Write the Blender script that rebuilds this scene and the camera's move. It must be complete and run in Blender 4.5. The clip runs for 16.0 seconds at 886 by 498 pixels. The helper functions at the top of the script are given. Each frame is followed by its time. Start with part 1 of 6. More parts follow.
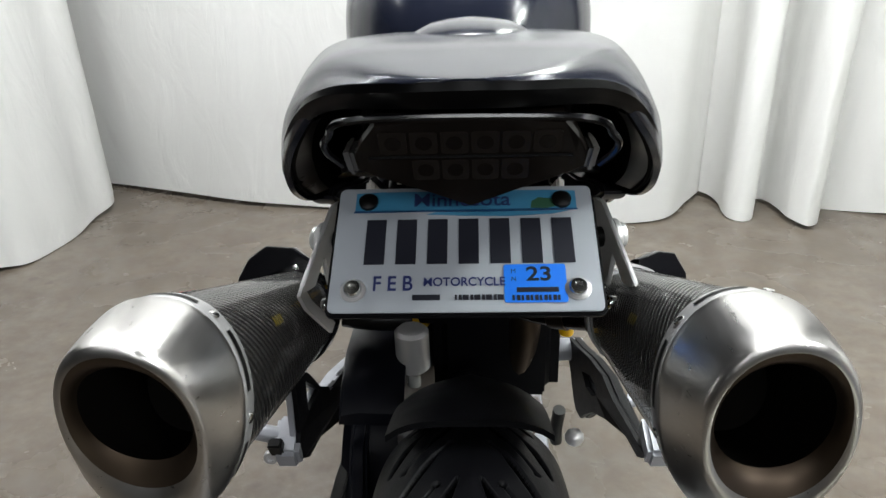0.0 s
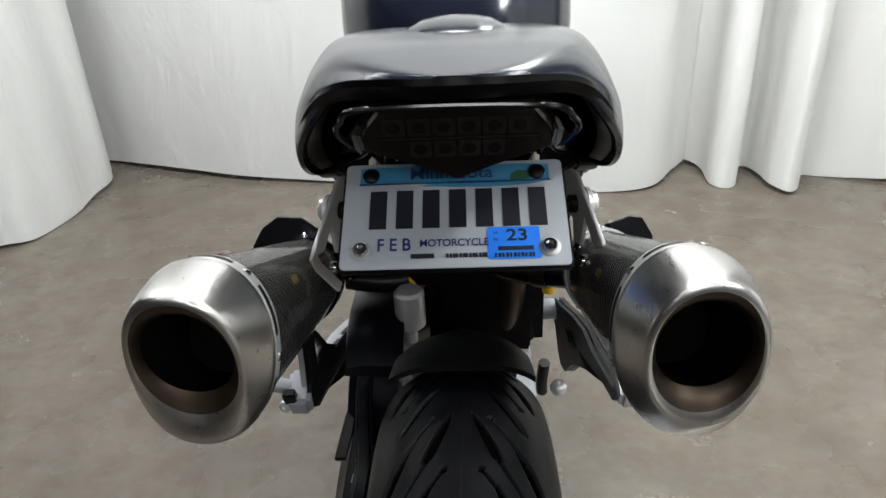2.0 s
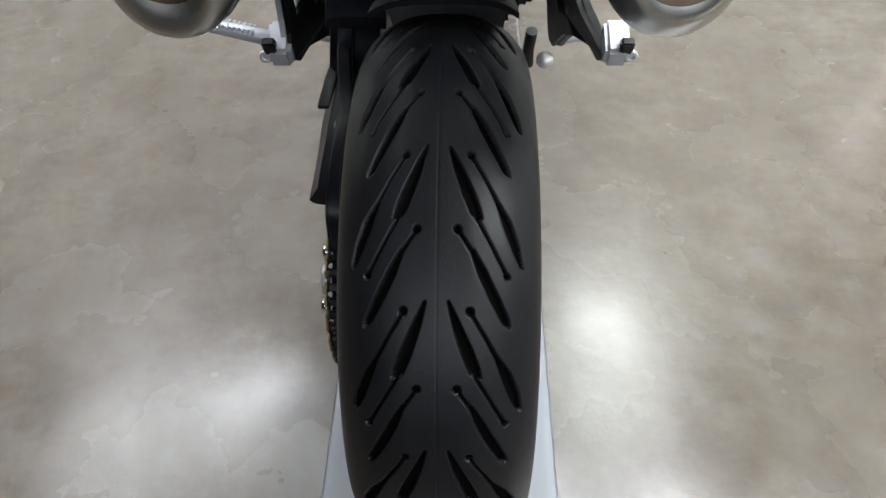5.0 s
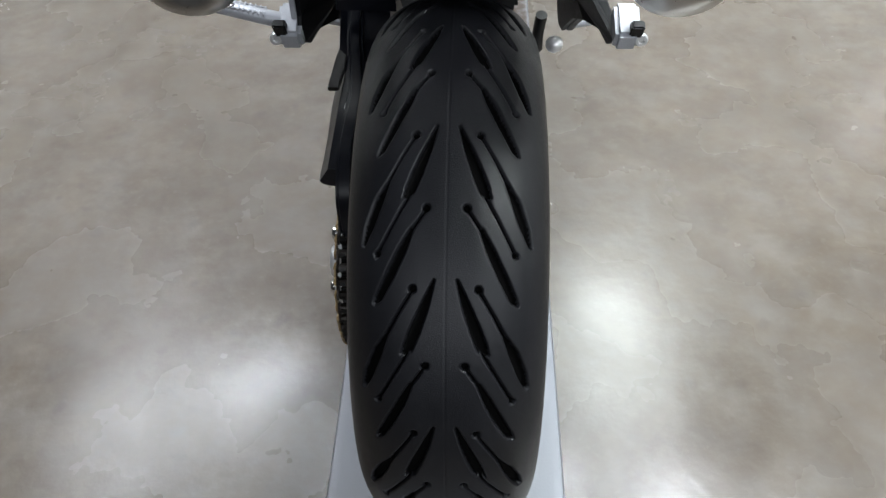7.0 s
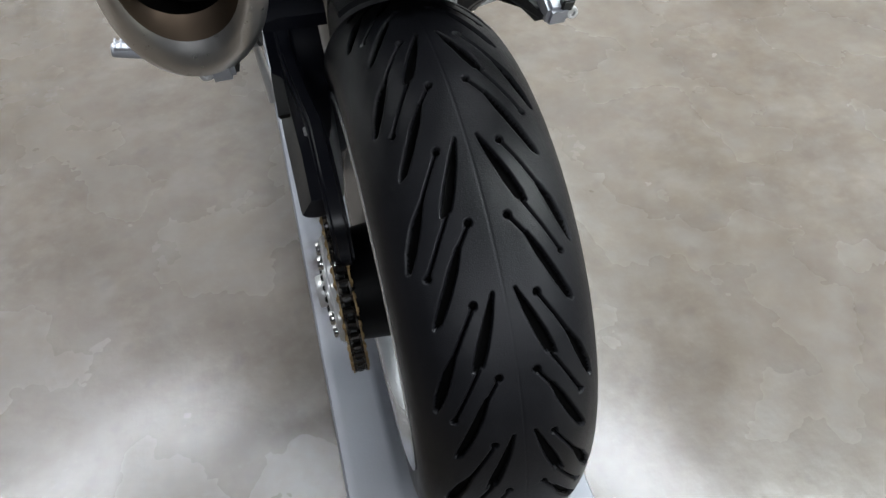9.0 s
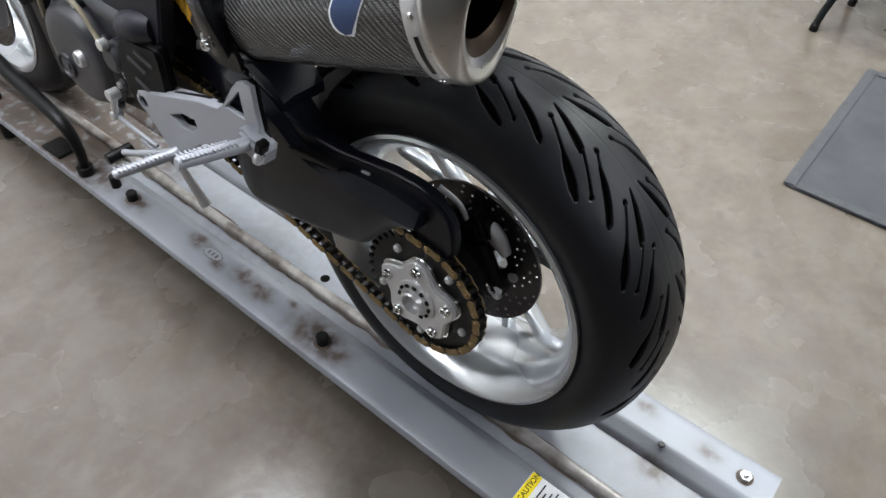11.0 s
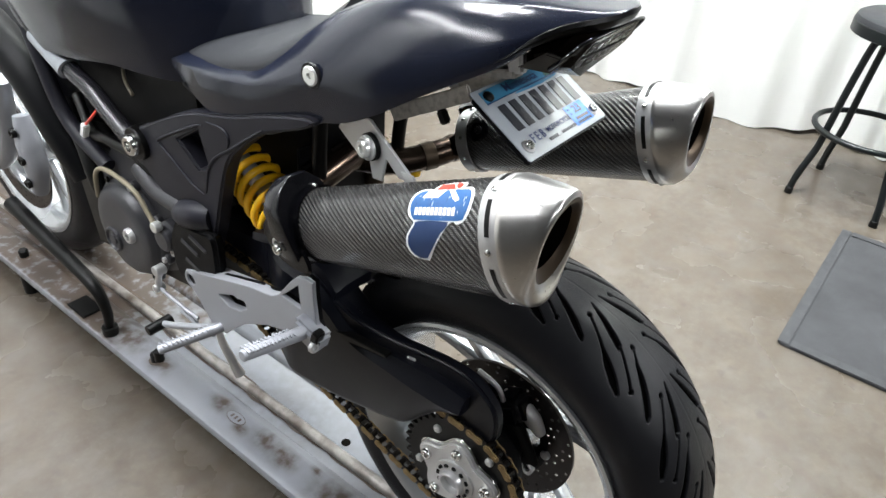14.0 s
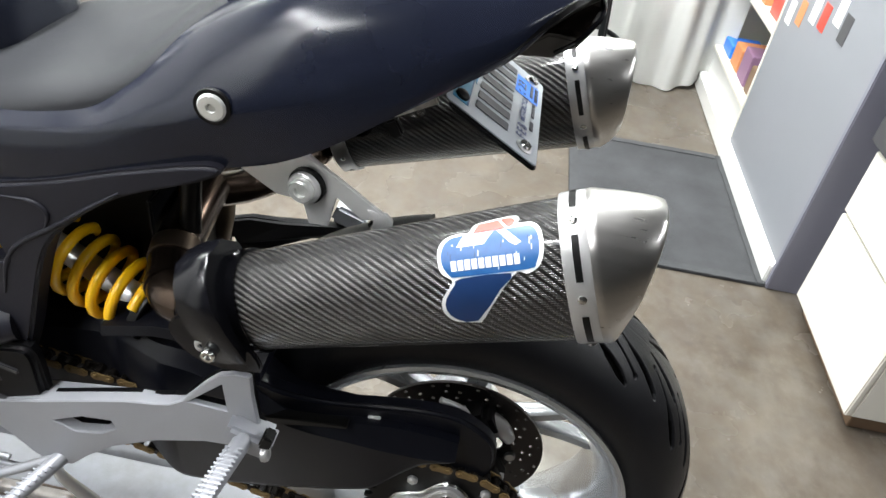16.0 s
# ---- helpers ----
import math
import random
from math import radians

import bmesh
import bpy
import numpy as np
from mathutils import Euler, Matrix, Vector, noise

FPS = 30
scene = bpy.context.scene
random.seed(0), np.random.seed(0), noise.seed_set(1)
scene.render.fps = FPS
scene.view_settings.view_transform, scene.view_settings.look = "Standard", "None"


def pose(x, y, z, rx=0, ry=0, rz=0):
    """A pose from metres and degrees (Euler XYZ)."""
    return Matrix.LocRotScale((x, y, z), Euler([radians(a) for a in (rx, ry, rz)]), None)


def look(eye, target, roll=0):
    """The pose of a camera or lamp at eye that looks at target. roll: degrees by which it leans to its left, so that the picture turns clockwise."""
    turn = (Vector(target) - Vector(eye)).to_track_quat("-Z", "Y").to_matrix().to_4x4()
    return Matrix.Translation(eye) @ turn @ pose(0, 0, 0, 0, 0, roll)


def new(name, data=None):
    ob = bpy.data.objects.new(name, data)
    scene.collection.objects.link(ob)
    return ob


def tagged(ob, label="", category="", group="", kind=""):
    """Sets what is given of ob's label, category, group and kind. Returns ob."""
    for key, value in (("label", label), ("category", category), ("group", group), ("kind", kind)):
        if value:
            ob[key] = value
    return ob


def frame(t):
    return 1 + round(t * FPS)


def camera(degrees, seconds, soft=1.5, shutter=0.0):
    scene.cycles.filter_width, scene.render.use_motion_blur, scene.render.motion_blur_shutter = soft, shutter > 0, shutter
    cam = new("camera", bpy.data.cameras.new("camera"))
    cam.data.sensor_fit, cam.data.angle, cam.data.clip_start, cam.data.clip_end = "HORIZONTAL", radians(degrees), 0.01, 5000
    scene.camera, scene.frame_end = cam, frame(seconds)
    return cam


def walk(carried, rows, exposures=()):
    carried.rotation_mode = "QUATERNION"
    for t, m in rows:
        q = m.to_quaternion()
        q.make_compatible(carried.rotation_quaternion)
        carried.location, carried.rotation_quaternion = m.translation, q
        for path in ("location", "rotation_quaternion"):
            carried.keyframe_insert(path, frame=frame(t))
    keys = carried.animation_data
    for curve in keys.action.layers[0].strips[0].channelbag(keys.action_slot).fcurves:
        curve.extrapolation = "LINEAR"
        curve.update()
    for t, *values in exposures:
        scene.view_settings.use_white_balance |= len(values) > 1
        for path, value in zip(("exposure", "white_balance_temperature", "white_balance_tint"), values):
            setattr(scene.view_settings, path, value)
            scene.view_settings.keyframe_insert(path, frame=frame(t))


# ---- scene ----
cam = camera(64.4, 16.0)
PATH = [
    (0, (0.007, -0.404, 1.121), (-0.084, 1.4, 0.262), -2.0),
    (0.5, (0.001, -0.448, 1.145), (-0.068, 1.338, 0.248), -3.2),
    (1, (0.01, -0.471, 1.148), (-0.061, 1.292, 0.205), -3.2),
    (1.5, (0.01, -0.476, 1.152), (-0.052, 1.288, 0.211), -2.6),
    (2, (0.011, -0.483, 1.154), (-0.063, 1.285, 0.222), -2.7),
    (2.5, (0.014, -0.487, 1.153), (-0.059, 1.281, 0.222), -2.2),
    (3, (0.017, -0.49, 1.144), (-0.047, 1.274, 0.204), -1.8),
    (3.5, (0.014, -0.492, 1.142), (-0.045, 1.263, 0.184), -1.6),
    (4, (0.021, -0.51, 1.127), (-0.039, 1.173, 0.048), -0.4),
    (4.5, (0.024, -0.52, 1.096), (-0.019, 0.983, -0.223), -0.4),
    (5, (0.021, -0.538, 1.082), (-0.036, 0.758, -0.44), -1.5),
    (5.2, (0.019, -0.544, 1.083), (-0.042, 0.728, -0.459), -1.6),
    (7.5, (0.019, -0.548, 1.081), (-0.057, 0.723, -0.461), -1.8),
    (8, (0.019, -0.547, 1.081), (-0.05, 0.719, -0.466), -1.8),
    (8.2, (0.01, -0.548, 1.085), (-0.056, 0.702, -0.474), -3.4),
    (10.3, (-0.531, -0.406, 1.121), (0.527, 0.415, -0.364), 6.0),
    (10.5, (-0.592, -0.412, 1.133), (0.512, 0.42, -0.312), 3.8),
    (11, (-0.636, -0.415, 1.138), (0.496, 0.435, -0.274), 3.3),
    (11.5, (-0.637, -0.421, 1.141), (0.516, 0.405, -0.27), 4.2),
    (12, (-0.644, -0.394, 1.176), (0.552, 0.517, -0.143), 2.8),
    (12.5, (-0.661, -0.369, 1.232), (0.638, 0.609, 0.068), 3.1),
    (13, (-0.667, -0.37, 1.239), (0.662, 0.62, 0.12), 3.3),
    (13.5, (-0.665, -0.367, 1.239), (0.66, 0.611, 0.105), 3.5),
    (14, (-0.694, -0.342, 1.24), (0.648, 0.613, 0.104), 4.6),
    (14.5, (-0.664, -0.287, 1.212), (0.732, 0.537, 0.041), 6.7),
    (15, (-0.587, -0.19, 1.191), (0.737, 0.514, -0.133), 4.8),
    (15.5, (-0.589, -0.094, 1.187), (0.852, 0.331, -0.134), 6.4),
    (16, (-0.642, 0.021, 1.203), (0.949, 0.115, -0.006), 8.7),
]
walk(cam, [(t, look(eye, target, roll)) for t, eye, target, roll in PATH],
     [(0, -0.26, 6500, 10), (0.5, -0.27, 6500, 10), (1, -0.36, 6500, 10), (3.5, -0.35, 6500, 10), (4, -0.37, 6500, 10), (5, -0.01, 6300, 10), (8.2, -0.02, 6150, 10), (11, 0.19, 6250, 12), (12.5, 0.36, 6300, 11), (16, 0.43, 6500, 10)])

# ---------------------------------------------------------------- world and light
world = bpy.data.worlds.new("room_air")
scene.world = world
world.use_nodes = True
world.node_tree.nodes["Background"].inputs[0].default_value = (0.9, 0.93, 1.0, 1)
world.node_tree.nodes["Background"].inputs[1].default_value = 0.022


def lamp(x, y, z, target, sx, sy, watts, colour=(0.965, 0.985, 1.0)):
    d = bpy.data.lights.new("area_lamp", "AREA")
    d.shape, d.size, d.size_y, d.energy, d.color = "RECTANGLE", sx, sy, watts, colour
    o = new("area_lamp", d)
    o.matrix_world = look((x, y, z), target)
    return o


# a bright lamp outside, which shines in past the edge of the drape
lamp(2.63, 3.6, 2.3, (1.15, 0.9, 0), 0.5, 0.9, 22, (1.0, 0.97, 0.92))
# ceiling tubes over the bay; the one at x 1.75 is an added fill
for lx, ly, sx, sy, lw in ((0.88, 1.82, 0.46, 0.9, 52), (-1.95, 0.9, 0.28, 0.6, 8), (1.75, -0.3, 0.28, 0.6, 74), (-0.02, 0.72, 0.28, 0.6, 38)):
    lamp(lx, ly, 2.66, (lx, ly + 0.001, 0), sx, sy, lw, (0.94, 1.0, 0.95) if lx > 0.5 else (0.965, 0.985, 1.0))
# added fill lamps, tilted at the drapes to brighten them
for lx, ly, tx, ty, lw in ((0.0, 0.9, 0.0, 2.3, 102), (-1.5, 1.3, -2.0, 2.2, 74), (1.2, 0.4, 2.5, 0.8, 92)):
    lamp(lx, ly, 2.7, (tx, ty, 0.8), 1.2, 0.22, lw)
# added unseen fill lamps behind the bay
for lx, ly, lw in ((0.2, -3.2, 36), (2.3, -2.6, 48), (-1.5, -2.4, 12)):
    lamp(lx, ly, 2.6, (lx * 0.3, 1.6, 0.7), 1.2, 0.25, lw)


# ---------------------------------------------------------------- materials
def material(name, colour, rough=0.5, metal=0.0, vary=0.15, scale=30.0, bump=0.0, bump_scale=200.0, rough_vary=0.08,
             second=None, second_scale=4.0, second_amount=0.5, coat=0.0, spec=0.5, coords="Object", stretch=(1, 1, 1)):
    m = bpy.data.materials.new(name)
    m.use_nodes = True
    nt = m.node_tree
    b = nt.nodes["Principled BSDF"]
    tc = nt.nodes.new("ShaderNodeTexCoord")
    mp = nt.nodes.new("ShaderNodeMapping")
    mp.inputs["Scale"].default_value = stretch
    nt.links.new(tc.outputs[coords], mp.inputs[0])
    n1 = nt.nodes.new("ShaderNodeTexNoise")
    n1.inputs["Scale"].default_value, n1.inputs["Detail"].default_value, n1.inputs["Roughness"].default_value = scale, 9, 0.62
    nt.links.new(mp.outputs[0], n1.inputs[0])
    mix = nt.nodes.new("ShaderNodeMix")
    mix.data_type = "RGBA"
    c = Vector(colour)
    mix.inputs[6].default_value = (*(c * (1 - vary)), 1)
    mix.inputs[7].default_value = (*[min(1, v) for v in c * (1 + vary)], 1)
    nt.links.new(n1.outputs[0], mix.inputs[0])
    out = mix.outputs[2]
    if second:
        n2 = nt.nodes.new("ShaderNodeTexNoise")
        n2.inputs["Scale"].default_value, n2.inputs["Detail"].default_value = second_scale, 8
        nt.links.new(mp.outputs[0], n2.inputs[0])
        ramp = nt.nodes.new("ShaderNodeMapRange")
        ramp.inputs[1].default_value, ramp.inputs[2].default_value = 0.45, 0.75
        ramp.inputs[4].default_value = second_amount
        nt.links.new(n2.outputs[0], ramp.inputs[0])
        mix2 = nt.nodes.new("ShaderNodeMix")
        mix2.data_type = "RGBA"
        mix2.inputs[7].default_value = (*second, 1)
        nt.links.new(ramp.outputs[0], mix2.inputs[0])
        nt.links.new(out, mix2.inputs[6])
        out = mix2.outputs[2]
    nt.links.new(out, b.inputs["Base Color"])
    b.inputs["Metallic"].default_value = metal
    rr = nt.nodes.new("ShaderNodeMapRange")
    rr.inputs[3].default_value, rr.inputs[4].default_value = max(0.02, rough - rough_vary), min(1, rough + rough_vary)
    nt.links.new(n1.outputs[0], rr.inputs[0])
    nt.links.new(rr.outputs[0], b.inputs["Roughness"])
    b.inputs["Coat Weight"].default_value = coat
    b.inputs["Specular IOR Level"].default_value = spec
    b.inputs["Coat Roughness"].default_value = 0.08
    if bump:
        n3 = nt.nodes.new("ShaderNodeTexNoise")
        n3.inputs["Scale"].default_value, n3.inputs["Detail"].default_value = bump_scale, 4
        nt.links.new(mp.outputs[0], n3.inputs[0])
        bp = nt.nodes.new("ShaderNodeBump")
        bp.inputs["Strength"].default_value, bp.inputs["Distance"].default_value = bump, 0.002
        nt.links.new(n3.outputs[0], bp.inputs["Height"])
        nt.links.new(bp.outputs[0], b.inputs["Normal"])
    return m


M = {}
def concrete():
    m = material("polished_concrete", (0.091, 0.076, 0.058), 0.34, 0, 0.3, 22.0, 0.20, 55, 0.12)
    nt = m.node_tree
    b = nt.nodes["Principled BSDF"]
    tc = nt.nodes.new("ShaderNodeTexCoord")
    old = b.inputs["Base Color"].links[0].from_socket

    def patch(scale, lo, hi, colour, amount, stretch=(1, 1, 1), turn=0.0, detail=8):
        nonlocal old
        mp, nz, mr, mx = (nt.nodes.new("ShaderNode" + k) for k in ("Mapping", "TexNoise", "MapRange", "Mix"))
        mp.inputs["Scale"].default_value, mp.inputs["Rotation"].default_value = stretch, (0, 0, turn)
        nz.inputs["Scale"].default_value, nz.inputs["Detail"].default_value = scale, detail
        mr.interpolation_type = "SMOOTHSTEP"
        mr.inputs[1].default_value, mr.inputs[2].default_value, mr.inputs[4].default_value = lo - 0.05, hi + 0.05, amount
        mx.data_type = "RGBA"
        mx.inputs[7].default_value = (*colour, 1)
        for a, c in ((tc.outputs["Object"], mp.inputs[0]), (mp.outputs[0], nz.inputs[0]), (nz.outputs[0], mr.inputs[0]), (mr.outputs[0], mx.inputs[0]), (old, mx.inputs[6])):
            nt.links.new(a, c)
        old = mx.outputs[2]
        return nz
    patch(1.1, 0.40, 0.66, (0.082, 0.065, 0.048), 0.6)
    big = patch(3.4, 0.36, 0.78, (0.125, 0.109, 0.090), 0.5, detail=5)
    patch(9.0, 0.36, 0.76, (0.058, 0.047, 0.037), 0.72, detail=6)
    patch(38.0, 0.40, 0.72, (0.125, 0.109, 0.089), 0.45)
    patch(3.0, 0.48, 0.80, (0.157, 0.142, 0.126), 0.16, (1, 2.2, 1), 0.5, 7)
    patch(2.2, 0.5, 0.85, (0.176, 0.159, 0.143), 0.06, (1, 4, 1), -0.9, 7)
    patch(26.0, 0.70, 0.84, (0.056, 0.046, 0.039), 0.6, detail=0)
    patch(150.0, 0.66, 0.74, (0.150, 0.138, 0.120), 0.10, detail=2)
    patch(15.0, 0.38, 0.70, (0.112, 0.103, 0.093), 0.55, detail=6)
    patch(7.0, 0.38, 0.68, (0.054, 0.042, 0.031), 0.45, detail=6)
    patch(70.0, 0.60, 0.70, (0.140, 0.128, 0.112), 0.18, detail=5)
    patch(19.0, 0.44, 0.76, (0.068, 0.053, 0.038), 0.5, (1, 1.6, 1), 0.7, 6)
    nt.links.new(old, b.inputs["Base Color"])
    rr = nt.nodes.new("ShaderNodeMapRange")
    rr.inputs[1].default_value, rr.inputs[2].default_value, rr.inputs[3].default_value, rr.inputs[4].default_value = 0.35, 0.65, 0.32, 0.2
    nt.links.new(big.outputs[0], rr.inputs[0])
    nt.links.new(rr.outputs[0], b.inputs["Roughness"])
    return m


M["concrete"] = concrete()
M["curtain"] = material("white_drape", (0.80, 0.80, 0.78), 0.85, 0, 0.03, 3, 0.15, 500, 0.05)
nt = M["curtain"].node_tree
mp_c, wr, wb = nt.nodes.new("ShaderNodeMapping"), nt.nodes.new("ShaderNodeTexNoise"), nt.nodes.new("ShaderNodeBump")
mp_c.inputs["Scale"].default_value = (1, 1, 0.45)
wr.inputs["Scale"].default_value, wr.inputs["Detail"].default_value, wr.inputs["Distortion"].default_value = 7.0, 4, 0.8
wb.inputs["Strength"].default_value, wb.inputs["Distance"].default_value = 0.4, 0.02
nt.links.new(nt.nodes["Texture Coordinate"].outputs["Object"], mp_c.inputs[0])
nt.links.new(mp_c.outputs[0], wr.inputs[0])
nt.links.new(wr.outputs[0], wb.inputs["Height"])
nt.links.new(nt.nodes["Bump"].outputs[0], wb.inputs["Normal"])
nt.links.new(wb.outputs[0], nt.nodes["Principled BSDF"].inputs["Normal"])
M["wall"] = material("unseen_dark_wall", (0.13, 0.13, 0.128), 0.8, 0, 0.04, 3)
M["ceiling"] = material("unseen_dark_ceiling", (0.10, 0.10, 0.10), 0.85, 0, 0.04, 3)
M["rubber"] = material("tyre_rubber", (0.0062, 0.0064, 0.0080), 0.40, 0, 0.35, 22, 0.2, 900, 0.12, spec=0.24)
M["groove_shade"] = material("groove_shade_rubber", (0.0012, 0.0012, 0.0012), 0.8, 0, 0.2, 25, spec=0.05)
M["silver"] = material("silver_wheel_paint", (0.52, 0.535, 0.555), 0.20, 0.72, 0.02, 12, 0.0, 600, 0.02)
M["steel"] = material("brushed_steel", (0.55, 0.54, 0.525), 0.29, 1.0, 0.08, 26, 0.03, 60, 0.05, stretch=(9, 1, 9))
M["heat"] = material("heat_tinted_steel", (0.066, 0.048, 0.033), 0.40, 0.9, 0.25, 30, second=(0.05, 0.04, 0.035), second_scale=12, second_amount=0.7)
M["pipe"] = material("brown_tinted_pipe", (0.075, 0.053, 0.040), 0.24, 0.95, 0.4, 25, second=(0.015, 0.012, 0.01), second_scale=14, second_amount=0.8)
# near-black for exhaust soot and for the shade painted into hollows
M["soot_and_shade"] = material("soot_and_shade", (0.004, 0.0035, 0.003), 0.9, spec=0.05)
M["chrome"] = material("bright_zinc", (0.6, 0.6, 0.59), 0.16, 1.0, 0.05, 60)
M["bright"] = material("bright_cadmium", (0.76, 0.77, 0.75), 0.2, 0.6, 0.05, 60)
M["hanger"] = material("brushed_hanger_alloy", (0.62, 0.62, 0.62), 0.34, 0.55, 0.08, 60, 0.05, 500)
M["scuffed"] = material("scuffed_metal", (0.60, 0.57, 0.52), 0.45, 0.15, 0.15, 60, 0.08, 400, second=(0.10, 0.085, 0.07), second_scale=110, second_amount=0.55)
M["rim"] = material("black_edge_plastic", (0.0014, 0.0014, 0.0016), 0.30, 0, 0.05, 8, spec=0.06)
M["zinc"] = material("dull_zinc", (0.50, 0.50, 0.50), 0.32, 0.6, 0.1, 60)
M["body"] = material("satin_black_paint", (0.0072, 0.0090, 0.0170), 0.19, 0, 0.05, 8, 0.0, 400, 0.03, spec=0.40)
M["gloss"] = material("gloss_black", (0.0015, 0.0015, 0.002), 0.15, 0, 0.05, 8, spec=0.25)
M["seat"] = material("black_vinyl", (0.018, 0.019, 0.0215), 0.5, 0, 0.08, 30, 0.25, 900, spec=0.22)
M["plastic"] = material("black_plastic", (0.0021, 0.0022, 0.0029), 0.45, 0, 0.1, 40, 0.1, 500, spec=0.12)
M["matt"] = material("matt_dark_paint", (0.0029, 0.0033, 0.0058), 0.34, 0.0, 0.08, 30, 0.05, 700, spec=0.22)
M["frame"] = material("dark_grey_casting", (0.0130, 0.0130, 0.0185), 0.45, 0.0, 0.08, 40, 0.12, 700, spec=0.22)
M["guard"] = material("black_guard_plastic", (0.0035, 0.0036, 0.005), 0.21, 0, 0.1, 30, 0.05, 500, spec=0.30)
M["tube"] = material("dark_tube_paint", (0.022, 0.022, 0.026), 0.24, 0.1, 0.08, 30, spec=0.5)
M["engine"] = material("engine_grey_paint", (0.030, 0.030, 0.035), 0.42, 0.1, 0.1, 40, 0.1, 600)
M["alloy"] = material("cast_aluminium", (0.30, 0.31, 0.335), 0.42, 0.3, 0.08, 40, 0.15, 700)
M["yellow"] = material("yellow_spring_paint", (0.95, 0.54, 0.008), 0.32, 0, 0.06, 30, coat=0.3)
M["plate"] = material("plate_white", (0.32, 0.345, 0.375), 0.3, 0.0, 0.03, 60)
M["ink"] = material("plate_ink", (0.012, 0.013, 0.02), 0.4)
M["navy"] = material("navy_ink", (0.02, 0.03, 0.12), 0.4)
M["sky"] = material("plate_blue_band", (0.045, 0.20, 0.34), 0.35, 0, 0.35, 60, stretch=(0.3, 1, 1))
M["deep_sky"] = material("plate_dark_blue_edge", (0.012, 0.05, 0.14), 0.35, 0, 0.3, 60)
M["green"] = material("plate_green_print", (0.03, 0.09, 0.05), 0.4)
M["tab"] = material("blue_tab", (0.015, 0.17, 0.72), 0.35)
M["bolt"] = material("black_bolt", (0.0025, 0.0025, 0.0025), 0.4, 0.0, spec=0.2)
M["lens"] = material("smoked_lens", (0.0062, 0.0048, 0.0040), 0.20, 0, 0.3, 60, spec=0.16)
M["smoke"] = material("smoked_side_lens", (0.07, 0.066, 0.062), 0.2, 0.2, 0.3, 40, spec=0.5)
M["lamp"] = material("dark_lamp_core", (0.0086, 0.0066, 0.0054), 0.4, 0, 0.4, 160, spec=0.15)
M["gold"] = material("gold_chain_plate", (0.20, 0.135, 0.058), 0.5, 0.5, 0.25, 90)
M["dark_chain"] = material("oily_chain", (0.02, 0.017, 0.015), 0.4, 0.8, 0.3, 90)
M["disc"] = material("brake_disc_steel", (0.05, 0.045, 0.043), 0.35, 0.9, 0.15, 60, 0.05, 300)
M["rail"] = material("worn_galvanised_steel", (0.20, 0.209, 0.235), 0.48, 0.08, 0.12, 18, 0.12, 250, 0.12, second=(0.16, 0.152, 0.150), second_scale=9, second_amount=0.35)
nt = M["rail"].node_tree
at_n, nz_n, mul, mx = nt.nodes.new("ShaderNodeAttribute"), nt.nodes.new("ShaderNodeTexNoise"), nt.nodes.new("ShaderNodeMath"), nt.nodes.new("ShaderNodeMix")
# mask of rust stains, with some shade painted in as rust
at_n.attribute_name = "rust"
nz_n.inputs["Scale"].default_value, nz_n.inputs["Detail"].default_value = 42, 8
nt.links.new(nt.nodes["Mapping"].outputs[0], nz_n.inputs[0])
mul.operation = "MULTIPLY"
mul.use_clamp = True
rs = nt.nodes.new("ShaderNodeMapRange")
rs.inputs[1].default_value, rs.inputs[2].default_value, rs.inputs[3].default_value, rs.inputs[4].default_value = 0.34, 0.66, 0.3, 1.15
nt.links.new(nz_n.outputs[0], rs.inputs[0])
nt.links.new(rs.outputs[0], mul.inputs[0])
nt.links.new(at_n.outputs["Fac"], mul.inputs[1])
mx.data_type = "RGBA"
mx.inputs[7].default_value = (0.050, 0.036, 0.027, 1)
old = nt.nodes["Principled BSDF"].inputs["Base Color"].links[0].from_socket
nt.links.new(mul.outputs[0], mx.inputs[0])
nt.links.new(old, mx.inputs[6])
nt.links.new(mx.outputs[2], nt.nodes["Principled BSDF"].inputs["Base Color"])
M["rod"] = material("worn_bright_bar", (0.30, 0.28, 0.265), 0.45, 0.45, 0.4, 60, 0.4, 250, second=(0.060, 0.040, 0.027), second_scale=19, second_amount=1.0)
M["dirt"] = material("rusty_dirt", (0.066, 0.046, 0.034), 0.8, 0, 0.5, 40, 0.3, 200, second=(0.17, 0.16, 0.15), second_scale=14, second_amount=0.7)
M["mat"] = material("grey_rubber_mat", (0.047, 0.048, 0.051), 0.85, 0, 0.55, 6, 0.8, 300, spec=0.12)
M["mat_edge"] = material("grey_mat_rib", (0.051, 0.052, 0.055), 0.8, 0, 0.4, 30, 0.5, 300, spec=0.12)
M["stool"] = material("black_enamel", (0.0028, 0.0042, 0.0048), 0.34, spec=0.3)
M["laminate"] = material("white_laminate", (0.62, 0.60, 0.54), 0.4, 0, 0.02, 5)
M["greylam"] = material("grey_panel", (0.20, 0.208, 0.23), 0.5, 0, 0.03, 5)
M["endlam"] = material("dark_grey_panel", (0.16, 0.16, 0.20), 0.5, 0, 0.03, 5)
M["glosslam"] = material("glossy_white_laminate", (0.7, 0.7, 0.68), 0.15, 0, 0.02, 5)
M["brown"] = material("brown_card", (0.16, 0.10, 0.06), 0.7)
M["purple"] = material("purple_card", (0.22, 0.12, 0.2), 0.6)
M["orange"] = material("orange_card", (0.5, 0.2, 0.08), 0.6)
M["lime"] = material("lime_cloth", (0.35, 0.42, 0.03), 0.8, 0, 0.1, 30, 0.3, 400)
